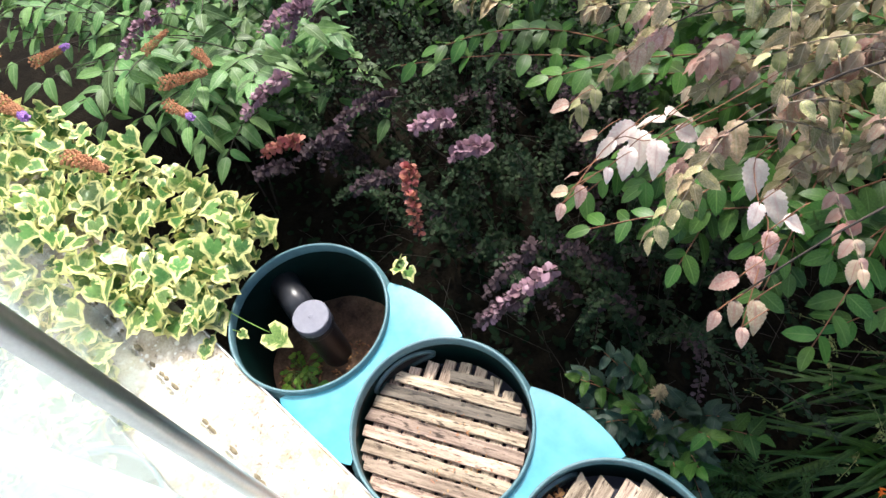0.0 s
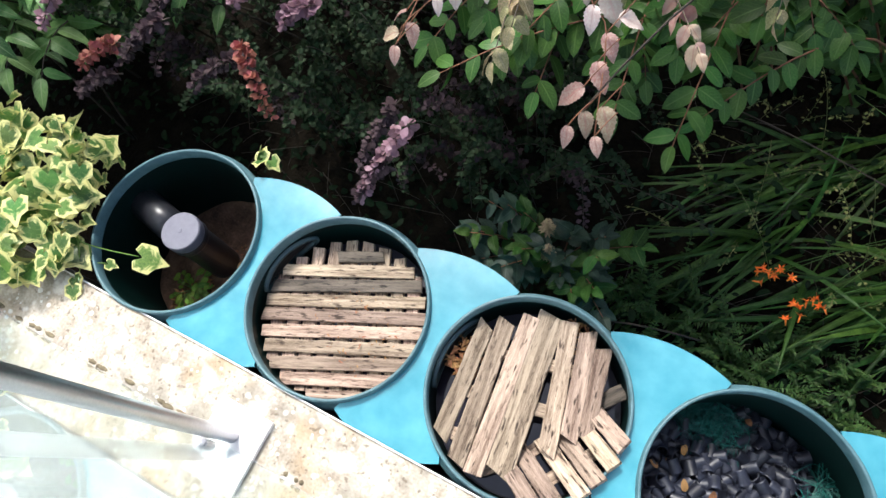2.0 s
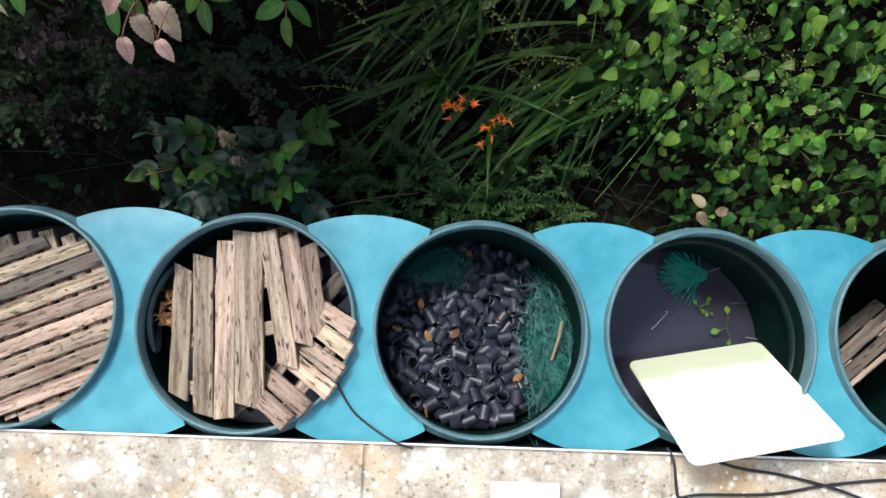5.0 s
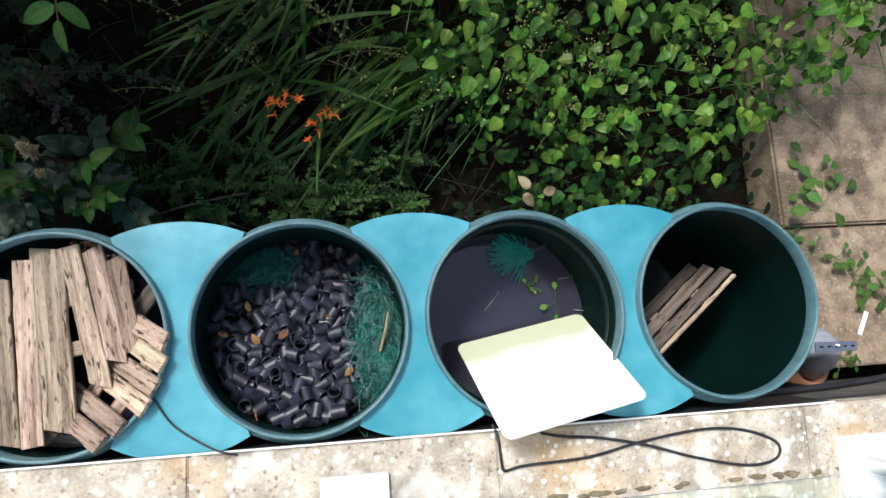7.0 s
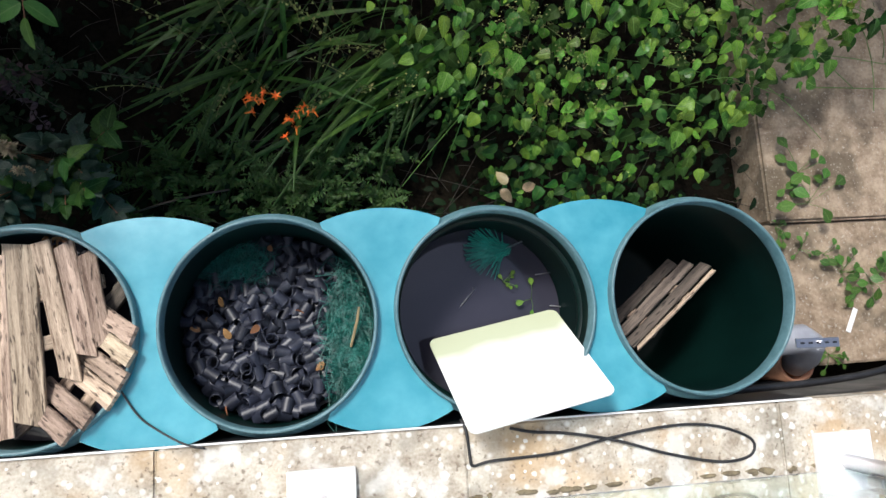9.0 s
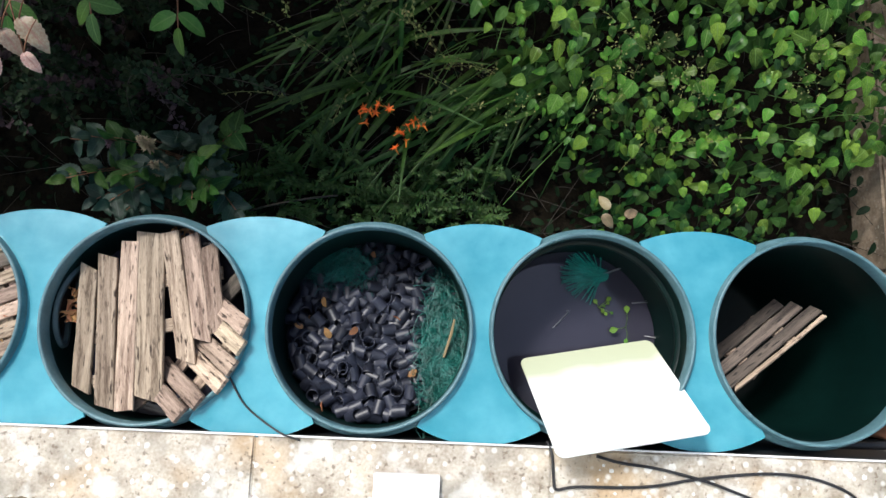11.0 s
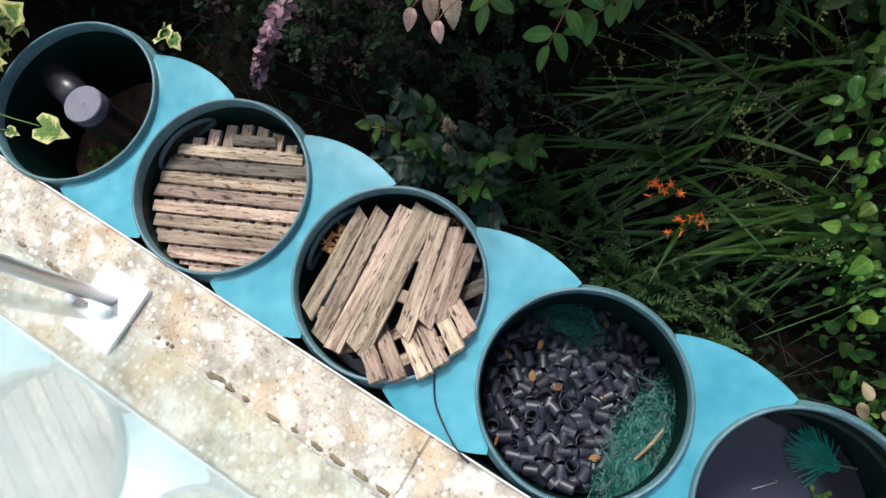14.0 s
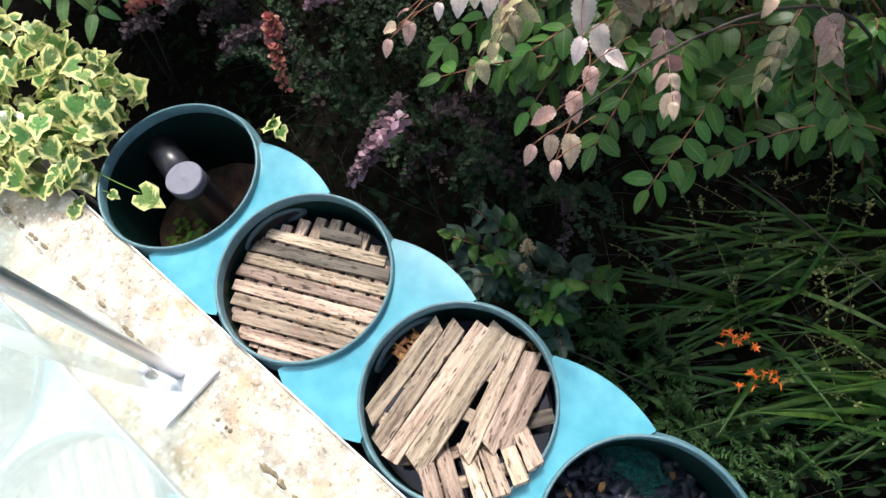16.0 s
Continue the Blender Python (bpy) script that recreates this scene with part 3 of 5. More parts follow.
def slot_mesh():
    """A long rounded transfer slot with a raised lip, laid on the inner wall."""
    outer, verts, faces = [], [], []
    n = 28
    for k in range(n):
        a = 2 * math.pi * k / n
        u = 0.098 * math.cos(a)
        w = 0.034 * math.sin(a)
        outer.append((u, w))
    for s, dr in ((1.0, 0.001), (1.0, 0.010), (0.72, 0.010), (0.66, 0.002)):
        for u, w in outer:
            ang = math.pi + (u * (s if abs(u) < 0.07 else s ** 0.3)) / R_IN
            r = R_IN - dr
            verts.append((r * math.cos(ang), r * math.sin(ang), -0.055 + w * s))
    for k in range(3):
        for i in range(n):
            j = (i + 1) % n
            faces.append((k * n + i, k * n + j, (k + 1) * n + j, (k + 1) * n + i))
    faces.append(tuple(3 * n + i for i in range(n)))
    return mesh_of("transfer_slot", verts, faces, (SLOTLIP, BLACK), [0] * (3 * n) + [1], smooth=True)


sm = slot_mesh()
for i in (1, 2):
    part("transfer_slot", sm, None, filt, "dark rounded transfer slot", m=under(filt, CX[i], 0, 0) @ Matrix.Rotation(radians(-16 if i == 1 else -8), 4, "Z"))

# chamber one: soil, standpipe, debris
rng = random.Random(3)


def mound(r, z, amp, seed, mat, name="soil", n=26, tilt=0.0):
    verts, faces = [(0, 0, z)], []
    for k in range(1, n + 1):
        for a in range(48):
            rr, t = r * k / n, 2 * math.pi * a / 48
            x, y = rr * math.cos(t), rr * math.sin(t)
            verts.append((x, y, z + tilt * x + amp * (noise.noise(Vector((x * 12, y * 12, seed))) + 0.5 * noise.noise(Vector((x * 45, y * 45, seed))))))
    for a in range(48):
        faces.append((0, 1 + a, 1 + (a + 1) % 48))
    for k in range(n - 1):
        for a in range(48):
            b = (a + 1) % 48
            faces.append((1 + k * 48 + a, 1 + (k + 1) * 48 + a, 1 + (k + 1) * 48 + b, 1 + k * 48 + b))
    return mesh_of(name, verts, faces, (mat,), smooth=True)


alone("soil", mound(0.2105, -0.295, 0.014, 1, SOIL), None, "dark brown crumbly soil filling the end chamber", "soil", kind="stuff", m=Matrix.Translation((CX[0], 0, 0)))
sp = thing("standpipe", (-0.02, 0.005, -0.305), "capped black standpipe rising from soil", "pipe")
v, f = lathe([(0.0, 0.0), (0.046, 0.0), (0.046, 0.210), (0.051, 0.212), (0.0525, 0.218), (0.0525, 0.233), (0.051, 0.235), (0.047, 0.236), (0.0, 0.236)], 40)
part("pipe", mesh_of("pipe", v, f, (PIPE,), smooth=False), None, sp)
v, f = lathe([(0.047, 0.2355), (0.0515, 0.237), (0.0525, 0.242), (0.0525, 0.265), (0.0500, 0.2685), (0.006, 0.2690), (0.005, 0.2702), (0.0, 0.2704)], 40)
part("cap", mesh_of("cap", v, f, (CAPM,)), None, sp, "dusty grey push-fit cap")
v, f = tube([(-0.04, 0.0, 0.205), (-0.19, 0.035, 0.205)], 0.043, 24)
part("branch", mesh_of("branch", v, f, (PIPE,), smooth=True), None, sp)


def litter(name, n, cx, cy, rmax, z, seed, mat, label, category, size=(0.012, 0.03)):
    rng = random.Random(seed)
    ms = []
    for _ in range(n):
        a, r = rng.uniform(0, 6.283), rmax * math.sqrt(rng.random())
        ms.append(turn_to((cx + r * math.cos(a), cy + r * math.sin(a), z + rng.uniform(0, 0.006)), jitter(rng, 1), Vector((0, 0, 1)) + jitter(rng, 0.4), rng.uniform(*size)))
    return tagged(cloud(name, LANCE, ms, mat, label=label, kind="stuff"), category=category)


litter("leaf_litter", 160, CX[0] + 0.09, 0.02, 0.09, -0.284, 5, DRYLEAF, "pale brown chips on the soil", "litter", (0.008, 0.022))
litter("leaf_litter", 140, CX[0] - 0.03, -0.13, 0.07, -0.284, 6, DRYLEAF, "dry brown chips on the soil", "litter", (0.008, 0.022))


def seedling(x, y, z, n, seed, size=0.02, mat=None, label="small bright green weed seedling"):
    t = thing("weed", (x, y, z), label, "weed")
    rng = random.Random(seed)
    ms, st = [], []
    for k in range(n):
        d = Vector((rng.uniform(-1, 1), rng.uniform(-1, 1), rng.uniform(0.2, 0.9))).normalized()
        tip = d * rng.uniform(0.015, 0.05) * size / 0.02
        st.append(tube([(0, 0, 0), tip * 0.6 + Vector((0, 0, 0.006)), tip], 0.0008, 4))
        ms.append(turn_to(tip, Vector((d.x, d.y, -0.1)), (0, 0, 1), rng.uniform(0.7, 1.3) * size))
    v, f = joined(st)
    part("stalk_tangle", mesh_of("stalk_tangle", v, f, (GREENLEAF,)), None, t, kind="stuff")
    leaves("leaf", ROUND, ms, mat or LIMELEAF, t)
    return t


seedling(-0.055, -0.105, -0.285, 34, 1, 0.026)
seedling(-0.005, -0.14, -0.285, 24, 2, 0.024)


# ---- slatted wooden discs ----
def slat_mesh(x0, x1, w, th, seed, cuts=(0.0, 0.0)):
    """One weathered batten: slightly uneven edges and ends."""
    rng = random.Random(seed)
    n = 7
    verts, faces = [], []
    for i in range(n + 1):
        x = x0 + (x1 - x0) * i / n
        e0, e1 = rng.uniform(-0.0012, 0.0012), rng.uniform(-0.0012, 0.0012)
        sk = rng.uniform(-0.004, 0.004) + cuts[i // n] if i in (0, n) else 0
        b = 0.0016
        verts += [(x + sk, -w / 2 + e0, 0), (x + sk, -w / 2 + e0, th - b), (x + sk, -w / 2 + e0 + b, th), (x - sk, w / 2 + e1 - b, th), (x - sk, w / 2 + e1, th - b), (x - sk, w / 2 + e1, 0)]
    for i in range(n):
        for k in range(6):
            j = (k + 1) % 6
            faces.append((i * 6 + k, (i + 1) * 6 + k, (i + 1) * 6 + j, i * 6 + j))
    faces += [(0, 1, 2, 3, 4, 5), tuple(n * 6 + k for k in (5, 4, 3, 2, 1, 0))]
    return mesh_of("slat", verts, faces, (WOOD,))


def slatted(name, spec, battens, pose_m, label, seed, dark=(), w=0.034, th=0.0085):
    """spec: for each slat its offset across, start and end along; battens: the same, lying crosswise underneath."""
    t = thing(name, (0, 0, 0), label, "slatted board", "slatted wooden discs")
    t.matrix_world = pose_m
    for k, (o, x0, x1, *rest) in enumerate(spec):
        me = slat_mesh(x0, x1, 0.93 * (rest[0] if rest else w), th, seed * 50 + k)
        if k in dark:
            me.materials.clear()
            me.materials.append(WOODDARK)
        part("slat", me, None, t, m=Matrix.Translation((0, o, 0.0012 * (k % 3))) @ Matrix.Rotation(radians(((k * 37) % 5 - 2) * 0.35), 4, "Z"))
    for k, (o, x0, x1) in enumerate(battens):
        part("batten", slat_mesh(x0, x1, 0.03, 0.014, seed * 50 + 30 + k), None, t, m=Matrix.Translation((o, 0, -0.0145)) @ Matrix.Rotation(radians(90), 4, "Z"))
    return t


def disc_slats(r, n, w, gap):
    out = []
    for k in range(n):
        o = (k - (n - 1) / 2) * (w + gap)
        half = math.sqrt(max(0.0004, r * r - min(r * 0.97, abs(o)) ** 2))
        out.append((o, -half, half, w))
    return out


def placed_slat(t, name, p, q, w, th, seed, cuts=(0.0, 0.0), mat=None):
    """One batten of a board from one end point to the other."""
    p, q = Vector(p), Vector(q)
    d = q - p
    me = slat_mesh(-d.length / 2, d.length / 2, w, th, seed, cuts)
    if mat:
        me.materials.clear()
        me.materials.append(mat)
    y = Vector((0, 0, 1)).cross(d).normalized()
    m = turn_to((p + q) / 2 - t.location, y, d.cross(y), 1.0)
    return part(name, me, None, t, m=m)


ds = disc_slats(0.200, 11, 0.0325, 0.0052)
ds[9] = (ds[9][0], -0.03, 0.085, 0.030)
bt = [(o, -math.sqrt(0.196 ** 2 - o * o), math.sqrt(0.196 ** 2 - o * o)) for o in (-0.165, -0.125, -0.085, -0.042, 0.0, 0.042, 0.085, 0.125, 0.165)]
slatted("slatted_disc", ds[:10], bt, pose(CX[1] + 0.003, -0.010, -0.062, 0, 0, 23), "round grey-brown slatted timber disc set inside a chamber", 1, dark=(7, 9))

litter("leaf_litter", 90, CX[1] + 0.05, -0.03, 0.11, -0.050, 17, DRYLEAF, "brown crumbs scattered on the slatted disc", "litter", (0.004, 0.011))

# chamber three: two overlapping half discs
top_board = thing("slatted_board", (CX[2], 0, -0.035), "weathered timber half disc with uneven slats lying in a chamber", "slatted board", "slatted wooden discs")
ZT = -0.032
for k, (x0, y0, x1, y1, w, c0, c1) in enumerate(((0.812, -0.152, 0.800, 0.112, 0.036, -0.012, -0.014), (0.866, -0.186, 0.838, 0.137, 0.039, -0.010, -0.012), (0.908, -0.192, 0.884, 0.170, 0.037, 0.004, -0.008), (0.957, -0.168, 0.925, 0.191, 0.056, -0.012, -0.004), (1.030, -0.085, 0.968, 0.194, 0.036, -0.012, 0.004), (1.060, -0.040, 1.012, 0.188, 0.036, -0.010, 0.006), (1.088, -0.020, 1.056, 0.168, 0.034, 0.010, 0.016))):
    placed_slat(top_board, "slat", (x0, y0, ZT + 0.001 * (k % 3)), (x1, y1, ZT + 0.001 * (k % 3)), 1.07 * w, 0.0085, 100 + k, (c0, 0.5 * c1))
for k, (x0, y0, x1, y1) in enumerate(((0.790, 0.055, 1.085, 0.110), (0.795, -0.045, 1.085, 0.010), (0.830, -0.135, 0.965, -0.115))):
    placed_slat(top_board, "batten", (x0, y0, ZT - 0.0145), (x1, y1, ZT - 0.0145), 0.028, 0.014, 130 + k)
low_board = thing("slatted_board", (CX[2] + 0.15, -0.09, -0.03), "small weathered slatted board overlapping the chamber rim", "slatted board", "slatted wooden discs")
for k, (x1, y1) in enumerate(((1.048, -0.194), (1.083, -0.168), (1.128, -0.134), (1.146, -0.098), (1.162, -0.055), (1.166, -0.011))):
    placed_slat(low_board, "slat", (x1 - 0.118, y1 + 0.072, -0.072), (x1, y1, 0.022), 0.037 - 0.003 * (k == 4), 0.0085, 150 + k, (0.0, 0.003 * (k % 3 - 1)))
placed_slat(low_board, "batten", (1.022, -0.180, -0.050), (1.136, -0.018, -0.048), 0.026, 0.013, 171)
placed_slat(low_board, "batten", (0.975, -0.135, -0.088), (1.075, 0.030, -0.088), 0.026, 0.013, 172)
placed_slat(low_board, "batten", (1.076, 0.045, -0.074), (1.130, 0.108, -0.060), 0.034, 0.013, 173, mat=WOODDARK)
placed_slat(low_board, "batten", (0.912, -0.184, -0.060), (0.968, -0.135, -0.060), 0.026, 0.013, 174)
alone("water_surface", mound(0.2105, -0.12, 0.0, 1, WATER, "water_surface", 3), None, "black water under the boards", "water", kind="structure", m=Matrix.Translation((CX[2], 0, 0)))
alone("water_surface", mound(0.2105, -0.14, 0.0, 1, WATER, "water_surface", 3), None, "black water under the slatted disc", "water", kind="structure", m=Matrix.Translation((CX[1], 0, 0)))
litter("leaf_litter", 120, CX[2] - 0.165, 0.03, 0.045, -0.05, 15, DRYLEAF, "rotted brown leaves caught beside the boards", "litter", (0.012, 0.03))
litter("leaf_litter", 90, CX[2] + 0.04, 0.175, 0.04, -0.05, 16, DRYLEAF, "rotted brown leaves caught beside the boards", "litter", (0.01, 0.02))


# ---- chamber four: plastic media, netting ----
def media_mesh():
    """A short ribbed tube."""
    prof = []
    n = 9
    for k in range(n + 1):
        z = -0.0165 + 0.033 * k / n
        prof.append((0.0144 if k % 2 else 0.0152, z))
    prof += [(0.0136, 0.0165), (0.0126, 0.0160), (0.0126, -0.0160), (0.0136, -0.0165), prof[0]]
    v, f = lathe(prof, 14)
    return v, f


media_v, media_f = media_mesh()
mm = mesh_of("media_piece", media_v, media_f, (MEDIA,), smooth=True)
media_rest = []
bed = thing("filter_media", (CX[3], 0, -0.225), "loose bed of black ribbed plastic tube pieces", "filter media", kind="stuff")
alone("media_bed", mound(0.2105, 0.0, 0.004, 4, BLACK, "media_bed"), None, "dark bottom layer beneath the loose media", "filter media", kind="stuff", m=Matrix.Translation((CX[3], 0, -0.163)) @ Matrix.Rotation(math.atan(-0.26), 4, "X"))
rng = random.Random(11)
spots = []
for _ in range(14000):
    a, r = rng.uniform(0, 6.283), 0.197 * math.sqrt(rng.random())
    p = Vector((r * math.cos(a), r * math.sin(a)))
    if all((p - q).length > 0.0168 for q in spots):
        spots.append(p)
for k, p in enumerate(spots):
    d = Vector((rng.gauss(0, 1), rng.gauss(0, 1), rng.gauss(0, 0.45))).normalized()
    if k % 6 == 0:
        d = Vector((rng.gauss(0, 0.35), rng.gauss(0, 0.35), 1)).normalized()
    z = 0.078 - 0.26 * p.y + rng.uniform(-0.006, 0.010) + (0.010 if k % 2 else 0)
    m = Matrix.Translation((p.x, p.y, z)) @ d.to_track_quat("Z", "Y").to_matrix().to_4x4()
    if k < 300:
        part("media_piece", mm, None, bed, m=m)
    else:
        media_rest.append(([m @ Vector(v) for v in media_v], media_f))
part("media_heap", mesh_of("media_heap", *joined(media_rest), (MEDIA,), smooth=True), None, bed, kind="stuff")


def net_tangle(name, n, place, spread, seed, z, label):
    rng = random.Random(seed)
    pcs = []
    for _ in range(n):
        c = Vector((rng.gauss(0, spread[0]), rng.gauss(0, spread[1]), 0))
        d = Vector((rng.gauss(0, 1), rng.gauss(0, 1), 0)).normalized() * rng.uniform(0.015, 0.05)
        s = Vector((-d.y, d.x, 0)) * rng.uniform(-0.8, 0.8)
        pts = [c - d + jitter(rng, 0.002), c + s + Vector((0, 0, rng.uniform(0.002, 0.010))), c + d + jitter(rng, 0.002)]
        pcs.append(tube(smooth_line(pts, 4), 0.0007, 3))
    v, f = joined(pcs)
    me = mesh_of(name, v, f, (NET,))
    return alone(name, me, None, label, "netting", kind="stuff", m=Matrix.Translation((*place, z)) @ Matrix.Rotation(math.atan(-0.26), 4, "X"))


net_tangle("netting", 1300, (CX[3] + 0.158, -0.05), (0.017, 0.078), 21, -0.085, "tangled green pond netting beside black media")
net_tangle("netting", 420, (CX[3] - 0.10, 0.145), (0.040, 0.018), 22, -0.160, "tangled green pond netting beside black media")
rng = random.Random(31)
for x, y in ((-0.155, 0.02), (-0.125, 0.07), (-0.165, -0.005), (-0.1, -0.025), (0.04, 0.03), (-0.105, -0.165), (-0.04, 0.0), (-0.02, 0.185), (0.1, -0.09)):
    me = mesh_of("dry_leaf", OVAL[0], OVAL[1], (DRYLEAF,), uvs=OVAL[2], smooth=True)
    alone("dry_leaf", me, None, "curled dry brown leaf on black media", "leaf", "dry leaves", m=turn_to((CX[3] + x, y, -0.116 - 0.26 * y), jitter(rng, 1), Vector((0, 0, 1)) + jitter(rng, 0.5), rng.uniform(0.022, 0.034)))
v, f = tube([(0, 0, 0), (0.015, 0.05, 0.006), (0.022, 0.085, 0.004)], [0.003, 0.0035, 0.0025], 6)
alone("wood_splinter", mesh_of("wood_splinter", v, f, (DRYGRASS,)), None, "pale wood splinter on green netting", "stick", m=Matrix.Translation((CX[3] + 0.160, -0.06, -0.07)))

# ---- chamber five: water, brush, board ----
alone("water_surface", mound(0.2105, -0.215, 0.0, 1, WATER, "water_surface", 6), None, "still dark water in the chamber", "water", kind="structure", m=Matrix.Translation((CX[4], 0, 0)))
brush = thing("filter_brush", (CX[4] + 0.076, 0.154, -0.211), "green filter brush floating on dark water", "brush")
rng = random.Random(41)
pcs = []
for _ in range(190):
    a = rng.gauss(math.pi, 0.55)
    L = rng.uniform(0.05, 0.105)
    pcs.append(tube([(rng.uniform(-0.006, 0.02), rng.gauss(0, 0.006), rng.uniform(0, 0.006)), (L * 0.6 * math.cos(a), L * 0.6 * math.sin(a) * 0.7, rng.uniform(0.002, 0.010)), (L * math.cos(a), L * math.sin(a) * 0.75, rng.uniform(0.002, 0.008))], 0.0013, 4))
v, f = joined(pcs)
part("bristle_head", mesh_of("bristles", v, f, (BRISTLE,)), None, brush)
v, f = tube([(-0.01, -0.004, 0.004), (0.05, 0.018, 0.006)], 0.0022, 6)
part("wire", mesh_of("wire", v, f, (STEEL,)), None, brush, "twisted steel wire handle")
for x, y, a, L in ((-0.043, 0.018, 46, 0.055), (0.154, 0.086, 5, 0.04), (0.184, 0.006, -8, 0.035)):
    d = Vector((math.cos(radians(a)), math.sin(radians(a)), 0)) * L
    v, f = joined([tube([(0, 0, 0.002), d * 0.5 + Vector((0, 0, 0.003)), d], 0.0016, 6), tube([d, d + Vector((0.003, 0.004, 0.001)), d + Vector((-0.004, 0.005, 0))], 0.0014, 6)])
    alone("wire_hook", mesh_of("wire_hook", v, f, (STEEL,)), None, "bent steel wire end lying on water", "wire", "wire ends", m=Matrix.Translation((CX[4] + x, y, -0.214)))
seedling(CX[4] + 0.139, 0.027, -0.214, 3, 9, 0.02, label="single round green leaf floating on dark water")
seedling(CX[4] + 0.07, 0.073, -0.214, 7, 10, 0.013, label="sprig of green pondweed on dark water")


def board_mesh():
    bm = bmesh.new()
    w, h, r = 0.1558, 0.1435, 0.018
    outline = []
    for cx, cy, a0 in ((w - r, h - r, 0), (-w + r, h - r, 90), (-w + r, -h + r, 180), (w - r, -h + r, 270)):
        for k in range(7):
            a = radians(a0 + 15 * k)
            outline.append(bm.verts.new((cx + r * math.cos(a), cy + r * math.sin(a), 0)))
    f = bm.faces.new(outline)
    ex = bmesh.ops.extrude_face_region(bm, geom=[f])
    for v in [x for x in ex["geom"] if isinstance(x, bmesh.types.BMVert)]:
        v.co.z += 0.006
    bmesh.ops.recalc_face_normals(bm, faces=bm.faces[:])
    bmesh.ops.bevel(bm, geom=[e for e in bm.edges if len(e.link_faces) == 2 and e.calc_face_angle() > 1], offset=0.0012, segments=2, affect="EDGES")
    return bm


TL, TR, BR, BL = Vector((1.753, -0.062, -0.097)), Vector((2.059, -0.008, -0.117)), Vector((2.105, -0.189, 0.102)), Vector((1.799, -0.243, 0.122))
bw = turn_to((TL + TR + BR + BL) / 4, TL - BL, (TR - TL).cross(TL - BL), 1.0)
alone("plastic_board", board_mesh(), BOARD, "white plastic board with rounded corners propped on the rim", "board", m=bw)

# ---- chamber six: leaning slatted board in an empty dark chamber ----
# the thin pale first slat paints the board's lit lower edge
spec6 = [(-0.054, -0.140, 0.150, 0.011)] + [(k * 0.035 + 0.004, -0.145 + 0.012 * (k + 1), 0.152 - 0.022 * (k + 1), 0.031) for k in (-1, 0, 1)]
slatted("slatted_board", spec6, [(-0.07, -0.055, 0.055), (0.05, -0.055, 0.055)], pose(CX[5] - 0.005, 0.005, -0.205, 0, 0, 39.5) @ pose(0, 0, 0, -35, 0, 0), "dark slatted board leaning inside an empty chamber, lit edge drawn as a pale slat", 6, dark=(1, 2, 3))

# ---- balustrade ----
GLASS_Y = -0.372
for x0, x1 in ((-2.60, 1.510), (1.512, 2.647), (2.649, 3.75)):
    g = box(x0, x1, GLASS_Y - 0.005, GLASS_Y + 0.005, 0.03, 1.09, 0.0015, 1)
    ob = alone("glass_panel", g, glass, "clear toughened glass balustrade panel along the coping", "glass panel", "glass panels", m=TILT_W)
    ob.visible_shadow = False
POST_Y = -0.345
pd = thing("balustrade_post", (0, 0, 0.008), "round brushed steel balustrade post on a square base plate", "post", "balustrade posts")
pb_ = box(-0.067, 0.067, -0.067, 0.067, 0.0, 0.016, 0.0015, 2)
part("base_plate", pb_, PLATE, pd, "square satin steel base plate")
v, f = lathe([(0.0, 0.0), (0.0155, 0.0), (0.016, 0.002), (0.016, 1.098), (0.015, 1.10), (0.0, 1.10)], 36)
LEAN_P = Matrix.Translation((0, 0.004, 0.0165)) @ Matrix.Rotation(radians(-2.0), 4, "X") @ Matrix.Rotation(radians(-1.7), 4, "Y")
part("tube", mesh_of("tube", v, f, (STEEL,), smooth=True), None, pd, "round brushed steel tube", m=LEAN_P)
for z in (0.07,):
    part("clamp", box(-0.017, 0.017, -0.045, -0.018, z, z + 0.045, 0.004), STEEL, pd, "steel glass clamp", m=LEAN_P)
pd.matrix_world = Matrix.Translation((0.413, POST_Y - 0.010, 0.008)) @ TILT_W
for x, y in ((1.511, -0.362), (2.648, -0.388)):
    copy_thing(pd, Matrix.Translation((x, y, 0.008)) @ TILT_W)

# moss lumps along the foot of the glass
rng = random.Random(51)
moss_pieces = []
for k in range(150):
    x = rng.uniform(-0.6, 3.2)
    if rng.random() < 0.35:
        continue
    L = rng.uniform(0.005, 0.022)
    prof = [(math.cos(a) * 1.0, math.sin(a)) for a in [j * math.pi / 8 for j in range(5)]]
    v, f = lathe([(max(0.0, c), s) for c, s in prof], 9)
    y = GLASS_Y + 0.010 + wall_y(x) + rng.uniform(-0.003, 0.004)
    v = [(x + p[0] * L * (1 + 0.2 * math.sin(5 * p[1])), y + p[1] * 0.006 * rng.uniform(0.8, 1.2), 0.006 + p[2] * 0.006) for p in v]
    moss_pieces.append((v, f))
v, f = joined(moss_pieces)
tagged(alone("moss", mesh_of("moss", v, f, (MOSS,), smooth=True), None, "dry brown moss lumps along the foot of the glass", "moss"), kind="stuff")


